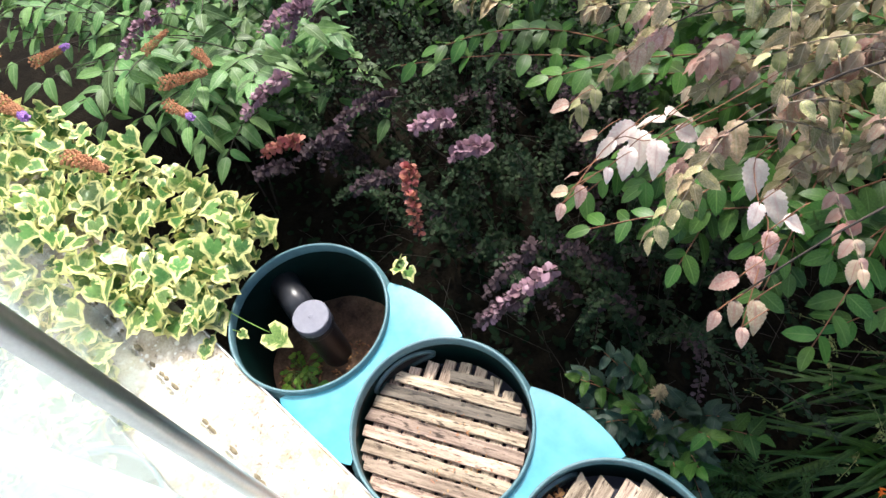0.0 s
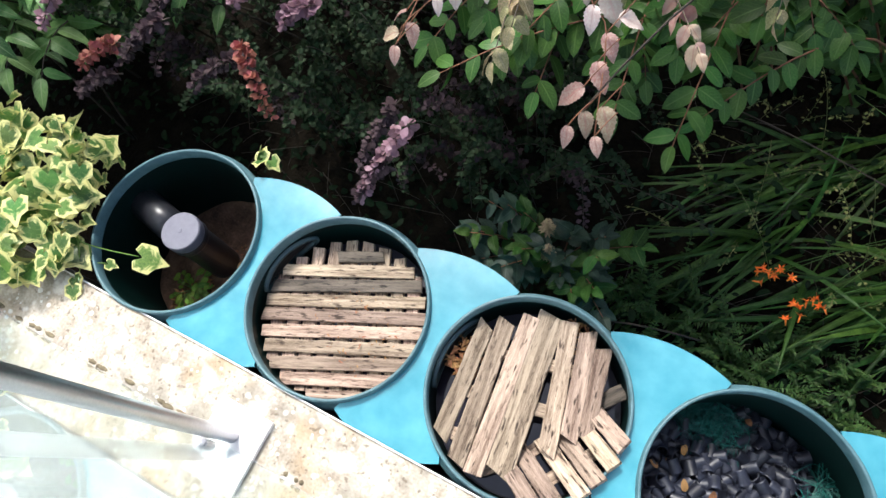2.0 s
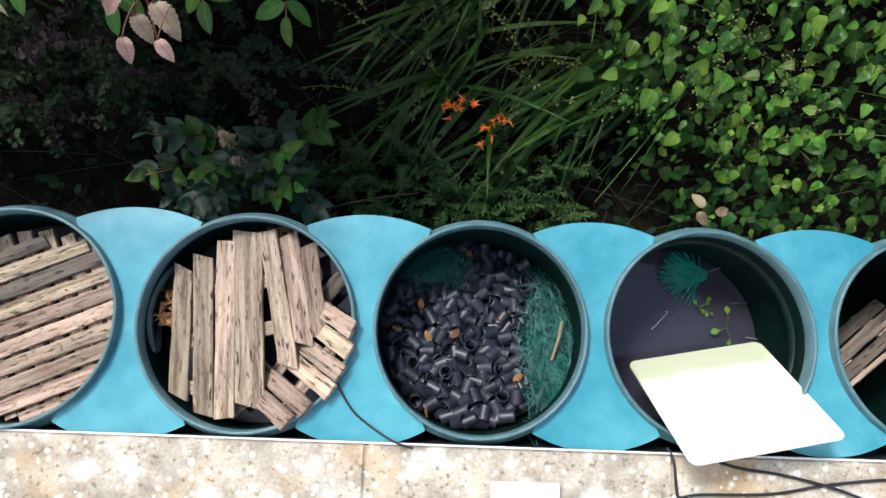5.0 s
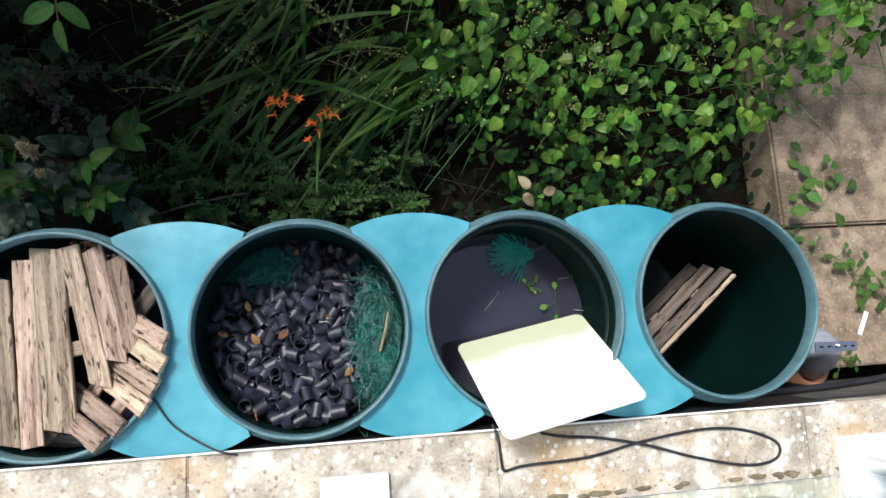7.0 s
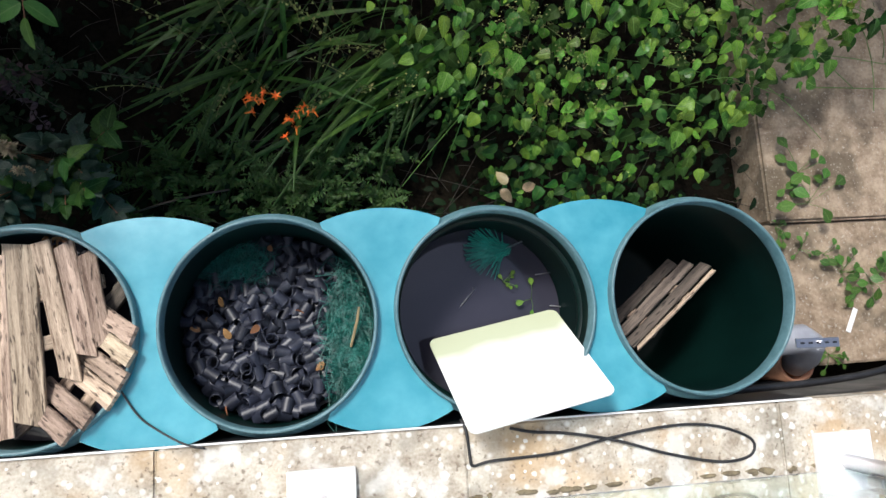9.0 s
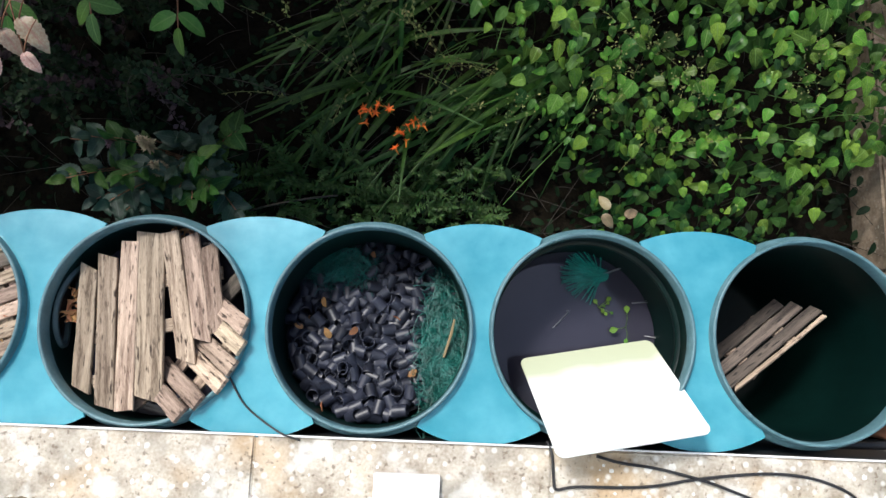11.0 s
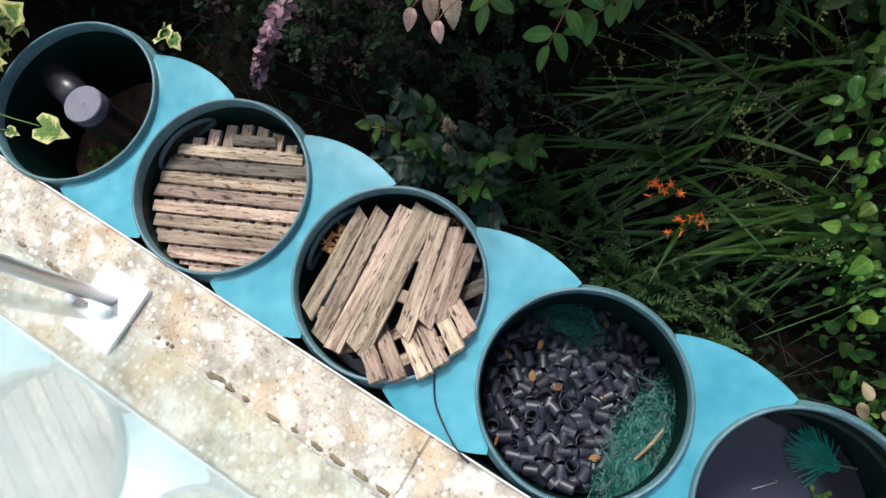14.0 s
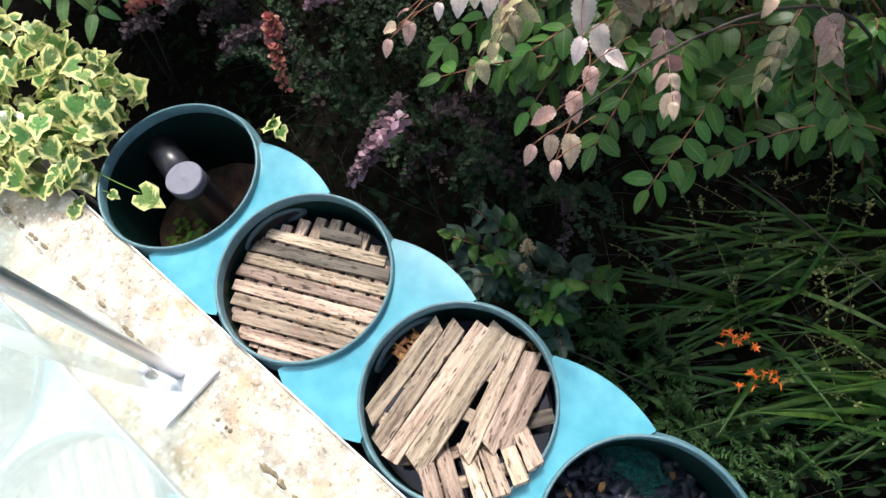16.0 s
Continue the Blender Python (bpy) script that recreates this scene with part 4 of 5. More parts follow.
# ---- lichen spots on the coping ----
rng = random.Random(61)
lv = []
for k in range(560):
    x, y = rng.uniform(-1.0, 3.4), rng.uniform(-0.47, -0.225)
    if 1.4 < x < 1.8 and rng.random() < 0.6:
        continue
    r = rng.choice((0.002, 0.003, 0.003, 0.004, 0.005, 0.008)) * rng.uniform(0.7, 1.2)
    n = 11
    ring = [(x + r * math.cos(6.283 * j / n) * rng.uniform(0.75, 1.15), y + wall_y(x) + r * math.sin(6.283 * j / n) * rng.uniform(0.75, 1.15), 0.0086) for j in range(n)]
    lv.append((ring + [(x, y + wall_y(x), 0.0092)], [(j, (j + 1) % n, n) for j in range(n)]))
v, f = joined(lv)
tagged(alone("lichen", mesh_of("lichen", v, f, (LICHEN,)), None, "round white lichen spots on the coping", "lichen"), kind="stuff")


# ---- cables ----
def cable(name, pts, r, label, mat=None, sides=8):
    v, f = tube(smooth_line(pts, 8), r, sides)
    return alone(name, mesh_of(name, v, f, (mat or BLACK,), smooth=True), None, label, "cable")


cable("cable", [(1.125, -0.095, 0.012), (1.136, -0.118, 0.006), (1.16, -0.158, 0.004), (1.187, -0.185, 0.004), (1.247, -0.222, 0.012), (1.29, -0.236, 0.013)], 0.0022, "thin grey-black cable running over the turquoise plate")


# ---- plants ----
def arch(base, tip, lift, n=10):
    b, t = Vector(base), Vector(tip)
    m = (b + t) / 2 + Vector((0, 0, lift))
    return [(b * (1 - k / n) ** 2 + m * 2 * (k / n) * (1 - k / n) + t * (k / n) ** 2) for k in range(n + 1)]


def along_line(pts, u):
    k = min(int(u * (len(pts) - 1)), len(pts) - 2)
    w = u * (len(pts) - 1) - k
    return pts[k].lerp(pts[k + 1], w), (pts[k + 1] - pts[k]).normalized()


def spray(rng, pts, n, size, pair=True, u0=0.15, spread=0.8, up=(0, 0, 1), taper=0.4, droop=0.3):
    """Leaves set in pairs along a stem."""
    out = []
    for k in range(n):
        u = u0 + (1 - u0) * (k + 0.5) / n
        p, d = along_line(pts, u)
        side = d.cross(Vector(up)).normalized() if abs(d.z) < 0.97 else Vector((1, 0, 0))
        for s in ((-1, 1) if pair else (rng.choice((-1, 1)),)):
            a = d * rng.uniform(0.4, 0.9) + side * s * spread * rng.uniform(0.7, 1.2) + Vector((0, 0, -droop)) + jitter(rng, 0.15)
            out.append(turn_to(p + jitter(rng, 0.002), a, Vector(up) + jitter(rng, 0.3), size * (1 - taper * u) * rng.uniform(0.75, 1.2)))
    out.append(turn_to(pts[-1], (pts[-1] - pts[-2]), Vector(up) + jitter(rng, 0.3), size * 0.7))
    return out


def rosettes(rng, pts, n, size, per=4):
    """Small leaves in tufts along a stem, as on a barberry."""
    out = []
    for k in range(n):
        u = 0.08 + 0.92 * k / n
        p, d = along_line(pts, u)
        for _ in range(per):
            a = jitter(rng, 1)
            a = a - d * a.dot(d) * 0.6 + d * 0.3 + Vector((0, 0, 0.25))
            out.append(turn_to(p + a.normalized() * 0.004, a, Vector((0, 0, 1)) + jitter(rng, 0.5), size * rng.uniform(0.7, 1.25) * (1 - 0.35 * u)))
    return out


def stems(parent, lines, r0, r1, mat, name="stem_tangle", sides=5):
    pcs = [tube(l, [r0 + (r1 - r0) * k / (len(l) - 1) for k in range(len(l))], sides) for l in lines]
    v, f = joined(pcs)
    return part(name, mesh_of(name, v, f, (mat,), smooth=True), None, parent, kind="stuff")


# variegated ivy over the end of the wall
rng = random.Random(101)
ivy = thing("ivy", (-0.6, -0.2, 0.0), "variegated green and cream ivy sprawling over the wall end", "ivy")
ms, lines = [], []
for k in range(1500):
    x = -1.9 + 1.86 * rng.random() ** 0.8
    lo, hi = -0.355 + 0.20 * max(0, x + 0.55), 0.11 - 0.30 * max(0, -0.55 - x)
    if x > -0.3:
        lo = -0.31 + 0.9 * max(0, x + 0.3)
    y = rng.uniform(lo, hi)
    if (x ** 2 + y ** 2) ** 0.5 < 0.232:
        continue
    h = 0.05 + 0.13 * min(1, max(0, -x * 1.3)) + 0.03 * noise.noise(Vector((x * 6, y * 6, 0)))
    z = h * rng.uniform(0.15, 1.2) + 0.015
    d = Vector((rng.gauss(0.25, 0.8), rng.gauss(-0.35, 0.7), rng.uniform(-0.6, 0.1)))
    ms.append(turn_to(Vector((x, y, z)) - ivy.location, d, Vector((0, -0.15, 1)) + jitter(rng, 0.5), rng.uniform(0.034, 0.08)))
rng.shuffle(ms)
ms = ms[:820]
for k in range(24):
    p = Vector((rng.uniform(-1.6, -0.55), rng.uniform(-0.2, 0.0), 0.02)) - ivy.location
    q = p + Vector((rng.uniform(0.05, 0.3), rng.uniform(-0.15, 0.1), rng.uniform(0.0, 0.08)))
    lines.append(arch(p, q, 0.04, 5))
tend = [[(-0.22, -0.10, 0.05), (-0.19, -0.13, 0.05), (-0.165, -0.13, 0.035), (-0.12, -0.118, 0.01), (-0.06, -0.10, -0.01)], [(-0.19, -0.13, 0.05), (-0.17, -0.17, 0.03), (-0.16, -0.20, 0.015), (-0.15, -0.235, 0.02)], [(-0.165, -0.13, 0.035), (-0.15, -0.16, 0.01), (-0.12, -0.15, 0.0)]]
for t in tend:
    lines.append(smooth_line([Vector(p) - ivy.location for p in t], 4))
for p, d, s in (((-0.06, -0.10, -0.01), (1, 0.15, -0.2), 0.075), ((-0.15, -0.235, 0.02), (0.6, -1, -0.2), 0.045), ((-0.12, -0.15, 0.0), (1, 0.1, -0.2), 0.03), ((-0.165, -0.215, 0.016), (0.9, -0.5, 0), 0.04)):
    ms.insert(0, turn_to(Vector(p) - ivy.location, d, (0.1, -0.2, 1), s))
for p in ((0.09, 0.258, -0.01), (0.12, 0.265, 0.0), (0.105, 0.25, 0.01), (0.08, 0.27, 0.0)):
    ms.insert(0, turn_to(Vector(p) - ivy.location, jitter(rng, 1), Vector((0, -0.3, 1)), 0.042))
leaves("leaf", IVYGEO, ms, IVY, ivy, 300)
stems(ivy, lines, 0.0022, 0.0012, LIMELEAF)

# buddleia with spent flower spikes
rng = random.Random(111)
bud = thing("buddleia", (-1.1, 0.75, GZ), "buddleia bush with grey-green leaves and rusty spent flower spikes", "buddleia")
ms, lines, tops = [], [], []
for k in range(100):
    tip = Vector((rng.uniform(-2.6, -0.5), rng.uniform(-0.10, 1.1), rng.uniform(0.04, 0.30)))
    tip.y = max(tip.y, 0.16 + 0.35 * (tip.x + 0.7))
    base = Vector((-1.2 + rng.gauss(0, 0.3), 0.8 + rng.gauss(0, 0.2), GZ))
    l = [p - bud.location for p in arch(base, tip, 0.35)]
    lines.append(l)
    ms += spray(rng, l, 9, 0.122, u0=0.25, spread=1.0, taper=0.3, droop=0.25)
ms.sort(key=lambda m: -m.translation.z)
leaves("leaf", BROADLANCE, ms, BUDLEAF, bud, 300)
stems(bud, lines, 0.004, 0.0015, DARKTWIG)


def spike_mesh(seed, L=0.11, r=0.016):
    rng = random.Random(seed)
    pcs = []
    for k in range(150):
        u = k / 150
        a = k * 2.4
        rr = r * (1 - 0.65 * u) * rng.uniform(0.7, 1.05)
        c = Vector((rr * math.cos(a), L * u, rr * math.sin(a)))
        s = 0.0042 * rng.uniform(0.7, 1.2)
        v = [c + Vector(q) * s for q in ((1, 0, 0), (-1, 0, 0), (0, 1, 0), (0, -1, 0), (0, 0, 1), (0, 0, -1))]
        pcs.append((v, [(0, 2, 4), (2, 1, 4), (1, 3, 4), (3, 0, 4), (2, 0, 5), (1, 2, 5), (3, 1, 5), (0, 3, 5)]))
    v, f = joined(pcs)
    idx = [1 if (i // 8) > 118 and seed % 2 else 0 for i in range(len(f))]
    return mesh_of("flower_spike", v, f, (SPIKE, PURPLE), idx)


spikes = [spike_mesh(1), spike_mesh(2)]
for k, (x, y, ang, size) in enumerate(((-1.23, 0.02, 64, 1.19), (-0.76, 0.21, 46, 1.34), (-1.16, -0.13, 4, 1.60), (-0.76, -0.12, 14, 1.53), (-0.67, 0.17, 3, 1.17), (-0.78, 0.36, -11, 1.02), (-1.38, -0.02, -106, 0.60), (-0.93, 0.26, 92, 0.94))):
    part("flower_spike", spikes[k % 2], None, bud, "rusty brown spent flower spike", m=turn_to(Vector((x, y, 0.27)) - bud.location, (math.cos(radians(ang)), math.sin(radians(ang)), 0.1), (0, 0, 1), size))

# barberry hedge
rng = random.Random(121)
berb = thing("barberry", (0.2, 0.8, GZ), "dark purple barberry hedge with arching stems of small leaves", "barberry")
sets, lines = {"purple": [], "green": [], "red": [], "mauve": []}, []
for k in range(190):
    base = Vector((rng.uniform(-0.75, 0.75), rng.uniform(0.55, 1.5), GZ))
    tip = base + Vector((rng.gauss(0.02, 0.24), rng.uniform(-0.34, 0.08), 0))
    tip.y = max(tip.y, 0.31)
    tip.z = rng.uniform(-0.35, 0.0) + 0.22 * max(0, tip.y - 0.6) + 0.2 * max(0, -tip.x)
    l = [p - berb.location for p in arch(base, tip, rng.uniform(0.25, 0.5))]
    lines.append(l)
    r = rng.random()
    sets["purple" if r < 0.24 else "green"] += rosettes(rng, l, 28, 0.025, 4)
for kind, tip, base in (("mauve", (0.374, 0.268, -0.036), (0.53, 0.38, 0.27)), ("purple", (0.35, 0.275, -0.07), (0.47, 0.33, 0.13)), ("red", (0.128, 0.327, 0.095), (0.02, 0.44, 0.22)), ("red", (-0.43, 0.26, 0.11), (-0.30, 0.34, 0.18)), ("mauve", (0.03, 0.47, 0.31), (0.14, 0.52, 0.36)), ("mauve", (0.16, 0.465, 0.30), (0.24, 0.52, 0.33)), ("mauve", (-0.48, 0.28, 0.22), (-0.36, 0.42, 0.34)), ("mauve", (-0.92, 0.20, 0.30), (-0.86, 0.36, 0.38)), ("mauve", (-0.96, 0.42, 0.32), (-0.80, 0.52, 0.38)), ("mauve", (-0.60, 0.50, 0.31), (-0.46, 0.62, 0.38)), ("mauve", (-0.78, 0.52, 0.34), (-0.62, 0.64, 0.38)), ("mauve", (-0.50, 0.50, 0.30), (-0.52, 0.68, 0.4)), ("purple", (0.30, 0.36, -0.1), (0.4, 0.5, 0.1)), ("purple", (-0.15, 0.34, 0.06), (0.0, 0.44, 0.14)), ("purple", (-0.30, 0.30, 0.14), (-0.16, 0.42, 0.24)), ("purple", (-0.25, 0.44, 0.2), (-0.1, 0.56, 0.28)), ("purple", (-0.42, 0.20, 0.08), (-0.28, 0.28, 0.14))):
    l = [p - berb.location for p in arch(base, tip, 0.05)]
    lines.append(l)
    sets[kind] += rosettes(rng, l, 32, 0.025, 4)
cloud("purple_foliage", ROUND, sets["purple"], BERBLEAF, berb, kind="stuff")
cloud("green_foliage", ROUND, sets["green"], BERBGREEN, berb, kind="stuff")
cloud("red_foliage", ROUND, sets["red"], BERBRED, berb, kind="stuff")
cloud("mauve_foliage", ROUND, sets["mauve"], BERBPINK, berb, kind="stuff")
stems(berb, lines, 0.002, 0.0008, DARKTWIG)

# shrub with bronzed and pink leaves hanging over
rng = random.Random(131)
pink = thing("bronze_shrub", (1.4, 1.6, GZ), "overhanging shrub with bronze, cream and pink flushed leaves", "shrub")
lines, pale, pk, cream = [], [], [], []
limbs = [((1.4, 1.6, GZ), (0.86, 0.42, 0.43), 0.9), ((1.4, 1.6, GZ), (0.66, 0.58, 0.50), 1.1), ((1.35, 1.6, GZ), (0.42, 0.78, 0.5), 1.1), ((1.4, 1.6, GZ), (0.95, 0.98, 0.55), 1.1), ((1.4, 1.6, GZ), (1.12, 1.15, 0.5), 1.1), ((1.3, 1.7, GZ), (0.1, 0.95, 0.5), 1.1), ((1.4, 1.6, GZ), (0.8, 0.85, 0.6), 1.1), ((1.4, 1.6, GZ), (0.55, 1.1, 0.55), 1.1), ((1.4, 1.6, GZ), (1.3, 1.35, 0.45), 1.0), ((1.3, 1.7, GZ), (-0.2, 1.2, 0.5), 1.1)]
for b, t, lift in limbs:
    l = arch(b, t, lift, 14)
    lines.append(l)
    few = t[1] < 0.5
    for j in range(3 if few else 17):
        u = 0.5 + (0.25 * j / 5 if few else 0.5 * j / 17)
        p, d = along_line(l, u)
        q = p + Vector((rng.gauss(0, 0.13), rng.gauss(-0.03, 0.11), rng.uniform(-0.10, 0.03)))
        tw = arch(p, q, 0.03, 5)
        lines.append(tw)
        (pk if rng.random() < 0.22 else pale).extend(spray(rng, tw, 4, 0.048, u0=0.25, spread=0.8, taper=0.1, droop=0.5))
    if not few:
        pk += spray(rng, l, 5, 0.06, u0=0.93, spread=0.7, taper=0.1, droop=0.5)
for k in range(46):
    p = Vector((rng.uniform(-0.25, 0.95), rng.uniform(0.75, 1.2), rng.uniform(0.40, 0.52)))
    tw = arch(p, p + Vector((rng.gauss(-0.03, 0.08), rng.gauss(-0.06, 0.06), rng.uniform(-0.06, 0.02))), 0.02, 5)
    lines.append(tw)
    (pk if k % 4 == 0 else pale).extend(spray(rng, tw, 5, rng.uniform(0.03, 0.055), u0=0.1, spread=0.8, taper=0.1, droop=0.4))
hang = ((0.851, 0.392, 0.43, -72, 0.041), (0.865, 0.428, 0.43, -55, 0.049), (0.890, 0.447, 0.43, -46, 0.065), (0.898, 0.395, 0.42, -54, 0.039), (0.850, 0.460, 0.45, -135, 0.058), (0.853, 0.514, 0.45, -57, 0.060), (0.847, 0.566, 0.46, -46, 0.054), (0.817, 0.638, 0.48, -53, 0.072), (0.809, 0.597, 0.48, -73, 0.052), (0.858, 0.595, 0.47, 29, 0.063), (0.759, 0.677, 0.49, -59, 0.081), (0.692, 0.722, 0.51, -59, 0.085), (0.819, 0.678, 0.50, 44, 0.066), (0.770, 0.750, 0.51, -56, 0.045), (0.804, 0.793, 0.51, -37, 0.064))
tuft = ((0.581, 0.660, 0.50, -171, 0.081), (0.578, 0.676, 0.50, 67, 0.085), (0.610, 0.651, 0.50, 30, 0.064), (0.538, 0.622, 0.50, -118, 0.074), (0.555, 0.614, 0.50, -57, 0.082), (0.592, 0.610, 0.50, -51, 0.080), (0.561, 0.568, 0.50, -67, 0.069), (0.555, 0.504, 0.50, -54, 0.034), (0.528, 0.568, 0.50, -105, 0.055), (0.402, 0.596, 0.50, -155, 0.055), (0.494, 0.560, 0.50, -158, 0.048), (0.527, 0.414, 0.50, -167, 0.049), (0.519, 0.459, 0.50, -163, 0.034), (0.537, 0.440, 0.50, -54, 0.046), (0.534, 0.387, 0.50, -68, 0.035))
fine = []
for group, spots_ in ((hang, 1), (tuft, 0)):
    for k, (x, y, z, ang, size) in enumerate(group):
        d = Vector((math.cos(radians(ang)), math.sin(radians(ang)), -0.35))
        bag = pk if (spots_ and k < 7) or k > 8 and not spots_ else (pale if spots_ and k > 10 else cream)
        bag.insert(0, turn_to((x, y, z), d, Vector((0, -0.25, 1)) + jitter(rng, 0.3), 0.92 * size))
        fine.append(arch((x, y, z), Vector((x, y, z)) + Vector((0.02, 0.05, 0.012)), 0.01, 5))
fine.append(smooth_line([hang[3][:3], hang[6][:3], hang[8][:3], hang[10][:3], hang[13][:3], (0.75, 0.95, 0.55)], 4))
fine.append(smooth_line([tuft[14][:3], tuft[8][:3], tuft[5][:3], (0.66, 0.75, 0.52), (0.75, 0.95, 0.55)], 4))
lines = [[p - pink.location for p in l] for l in lines]
stems(pink, [[Vector(p) - pink.location for p in l] for l in fine], 0.0013, 0.0009, STEM)
off = Matrix.Translation(-pink.location)
leaves("cream_leaf", OVAL_SERR, [off @ m for m in cream], CREAMLEAF, pink)
leaves("pink_leaf", OVAL_SERR, [off @ m for m in pk], PINKLEAF, pink, 260)
leaves("leaf", OVAL_SERR, [off @ m for m in pale], PALELEAF, pink, 300)
stems(pink, [l for l in lines if len(l) > 8], 0.006, 0.0016, DARKTWIG)
stems(pink, [l for l in lines if len(l) <= 8], 0.0017, 0.0009, TWIG)

# green shrub with paired leaves on red stems
rng = random.Random(141)
ley = thing("paired_leaf_shrub", (1.2, 1.4, GZ), "green shrub with paired oval leaves along reddish stems", "shrub")
lines, ms = [], []
tips = [((0.64, 0.60, 0.26), 0), ((0.72, 0.56, 0.22), 0), ((0.56, 0.66, 0.27), 0), ((0.91, 0.74, 0.12), 0), ((0.98, 0.80, 0.15), 0), ((1.05, 0.70, 0.10), 0), ((1.2, 0.95, 0.16), 0), ((0.5, 0.72, 0.3), 0), ((0.82, 0.68, 0.24), 0), ((1.3, 0.95, 0.14), 0), ((0.26, 0.72, 0.40), 0), ((0.32, 0.8, 0.36), 0), ((0.42, 0.62, 0.16), 0), ((0.53, 0.50, 0.27), 0), ((0.66, 0.62, 0.30), 0), ((0.89, 0.56, 0.24), 0), ((0.96, 0.72, 0.26), 0), ((1.02, 0.58, 0.16), 0), ((1.08, 0.85, 0.28), 0), ((0.75, 0.75, 0.34), 0), ((-0.2, 0.66, 0.26), 0), ((-0.12, 0.74, 0.3), 0)]
for k in range(34):
    tips.append(((rng.uniform(0.15, 1.35), rng.uniform(0.9, 1.5), rng.uniform(0.06, 0.34)), 1))
for t, far in tips:
    base = Vector((rng.uniform(0.6, 1.6), rng.uniform(1.2, 1.9), GZ + 0.1))
    l = arch(base, t, 0.55, 12)
    lines.append(l)
    ms += spray(rng, l, 8 if not far else 9, 0.082 if not far else 0.07, u0=0.66, spread=0.95, taper=0.25, droop=0.2)
lines = [[p - ley.location for p in l] for l in lines]
off = Matrix.Translation(-ley.location)
leaves("leaf", OVAL, [off @ m for m in ms], GREENLEAF, ley, 300)
stems(ley, lines, 0.004, 0.0014, STEM)

# montbretia with strap leaves and orange flowers
rng = random.Random(151)
croc = thing("montbretia", (1.65, 0.95, GZ), "montbretia clump with arching strap leaves and orange flowers", "montbretia")
ms = []
me_blades = [blade_geo(b, 9, 0.024) for b in (0.4, 0.65, 0.85)]
blades = [mesh_of("strap_leaf", g[0], g[1], (STRAP,), uvs=g[2], smooth=True) for g in me_blades]
for k in range(140):
    clump = ((1.42, 0.98), (1.52, 1.10), (1.86, 0.80), (1.95, 0.86), (1.75, 1.25), (1.72, 0.72), (1.40, 0.80))[k % 7]
    b = Vector((rng.gauss(clump[0], 0.07), rng.gauss(clump[1], 0.06), GZ + 0.12))
    d = Vector((rng.gauss(-0.62, 0.26), rng.gauss(-0.60, 0.22), rng.uniform(0.35, 0.95)))
    if k % 9 == 0:
        d = Vector((rng.gauss(0.2, 0.4), rng.gauss(0.2, 0.3), 1.0))
    part("strap_leaf", blades[k % 3], None, croc, m=turn_to(b - croc.location, d, Vector((0.25, 0.25, 1)) + jitter(rng, 0.25), rng.uniform(0.26, 0.44)))


def flower_mesh():
    pcs = []
    for k in range(6):
        a = 2 * math.pi * k / 6
        m = turn_to((0, 0, 0), (math.cos(a), math.sin(a), 1.0), (-math.cos(a) * 0.5, -math.sin(a) * 0.5, 1), 0.017)
        g = LANCE
        pcs.append(([m @ Vector(v) for v in g[0]], g[1]))
    pcs.append(tube([(0, 0, -0.016), (0, 0, 0.004)], [0.0015, 0.003], 6))
    v, f = joined(pcs)
    return mesh_of("flower", v, f, (ORANGE,), smooth=True)


fl = flower_mesh()
fl_stems = []
for cx, cy, cz, n in ((1.352, 0.580, -0.28, 2), (1.385, 0.588, -0.28, 5), (1.450, 0.522, -0.28, 5), (1.473, 0.552, -0.28, 2), (1.503, 0.560, -0.28, 3)):
    base = Vector((1.75 + rng.gauss(0, 0.05), 0.9, GZ + 0.2))
    fl_stems.append([p - croc.location for p in arch(base, (cx, cy, cz), 0.2, 8)])
    for j in range(n):
        p = Vector((cx, cy, cz)) + Vector((rng.gauss(0, 0.014), rng.gauss(0, 0.014), rng.gauss(0, 0.006)))
        part("flower", fl, None, croc, "orange six-petalled flower", m=Matrix.Translation(p - croc.location) @ Euler((rng.gauss(0, 0.9), rng.gauss(0, 0.9), rng.uniform(0, 6))).to_matrix().to_4x4())
stems(croc, fl_stems, 0.0012, 0.0008, STRAP)

# broad-leaved bank of green at the far end
rng = random.Random(161)
bank = thing("bindweed_bank", (2.6, 0.9, GZ), "bank of bright green heart-shaped leaves and climbing stems", "climber")
near, dark, lines = [], [], []
for k in range(12500):
    x, y = rng.uniform(1.62, 4.4), rng.uniform(0.29, 2.3)
    if x > 2.6 and y < 0.42 + (x - 2.6) * 0.6:
        continue
    if x < 2.0 and y < 0.34 + 1.3 * (2.0 - x):
        continue
    top = -0.36 + 0.42 * min(1, max(0, (y - 0.28) / 0.75)) + 0.10 * max(0, y - 1.0) + 0.05 * noise.noise(Vector((x * 4, y * 4, 2))) + 0.08 * max(0, x - 2.4)
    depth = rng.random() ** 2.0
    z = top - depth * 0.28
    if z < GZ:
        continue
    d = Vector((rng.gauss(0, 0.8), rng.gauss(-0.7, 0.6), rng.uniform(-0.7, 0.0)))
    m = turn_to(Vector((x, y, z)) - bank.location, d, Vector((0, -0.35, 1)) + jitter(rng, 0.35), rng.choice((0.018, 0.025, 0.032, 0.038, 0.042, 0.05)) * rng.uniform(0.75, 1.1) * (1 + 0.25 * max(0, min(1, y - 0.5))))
    # deep and front-edge leaves get the darker green that stands for shade
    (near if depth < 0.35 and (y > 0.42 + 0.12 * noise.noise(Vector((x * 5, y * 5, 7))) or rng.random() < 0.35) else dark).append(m)
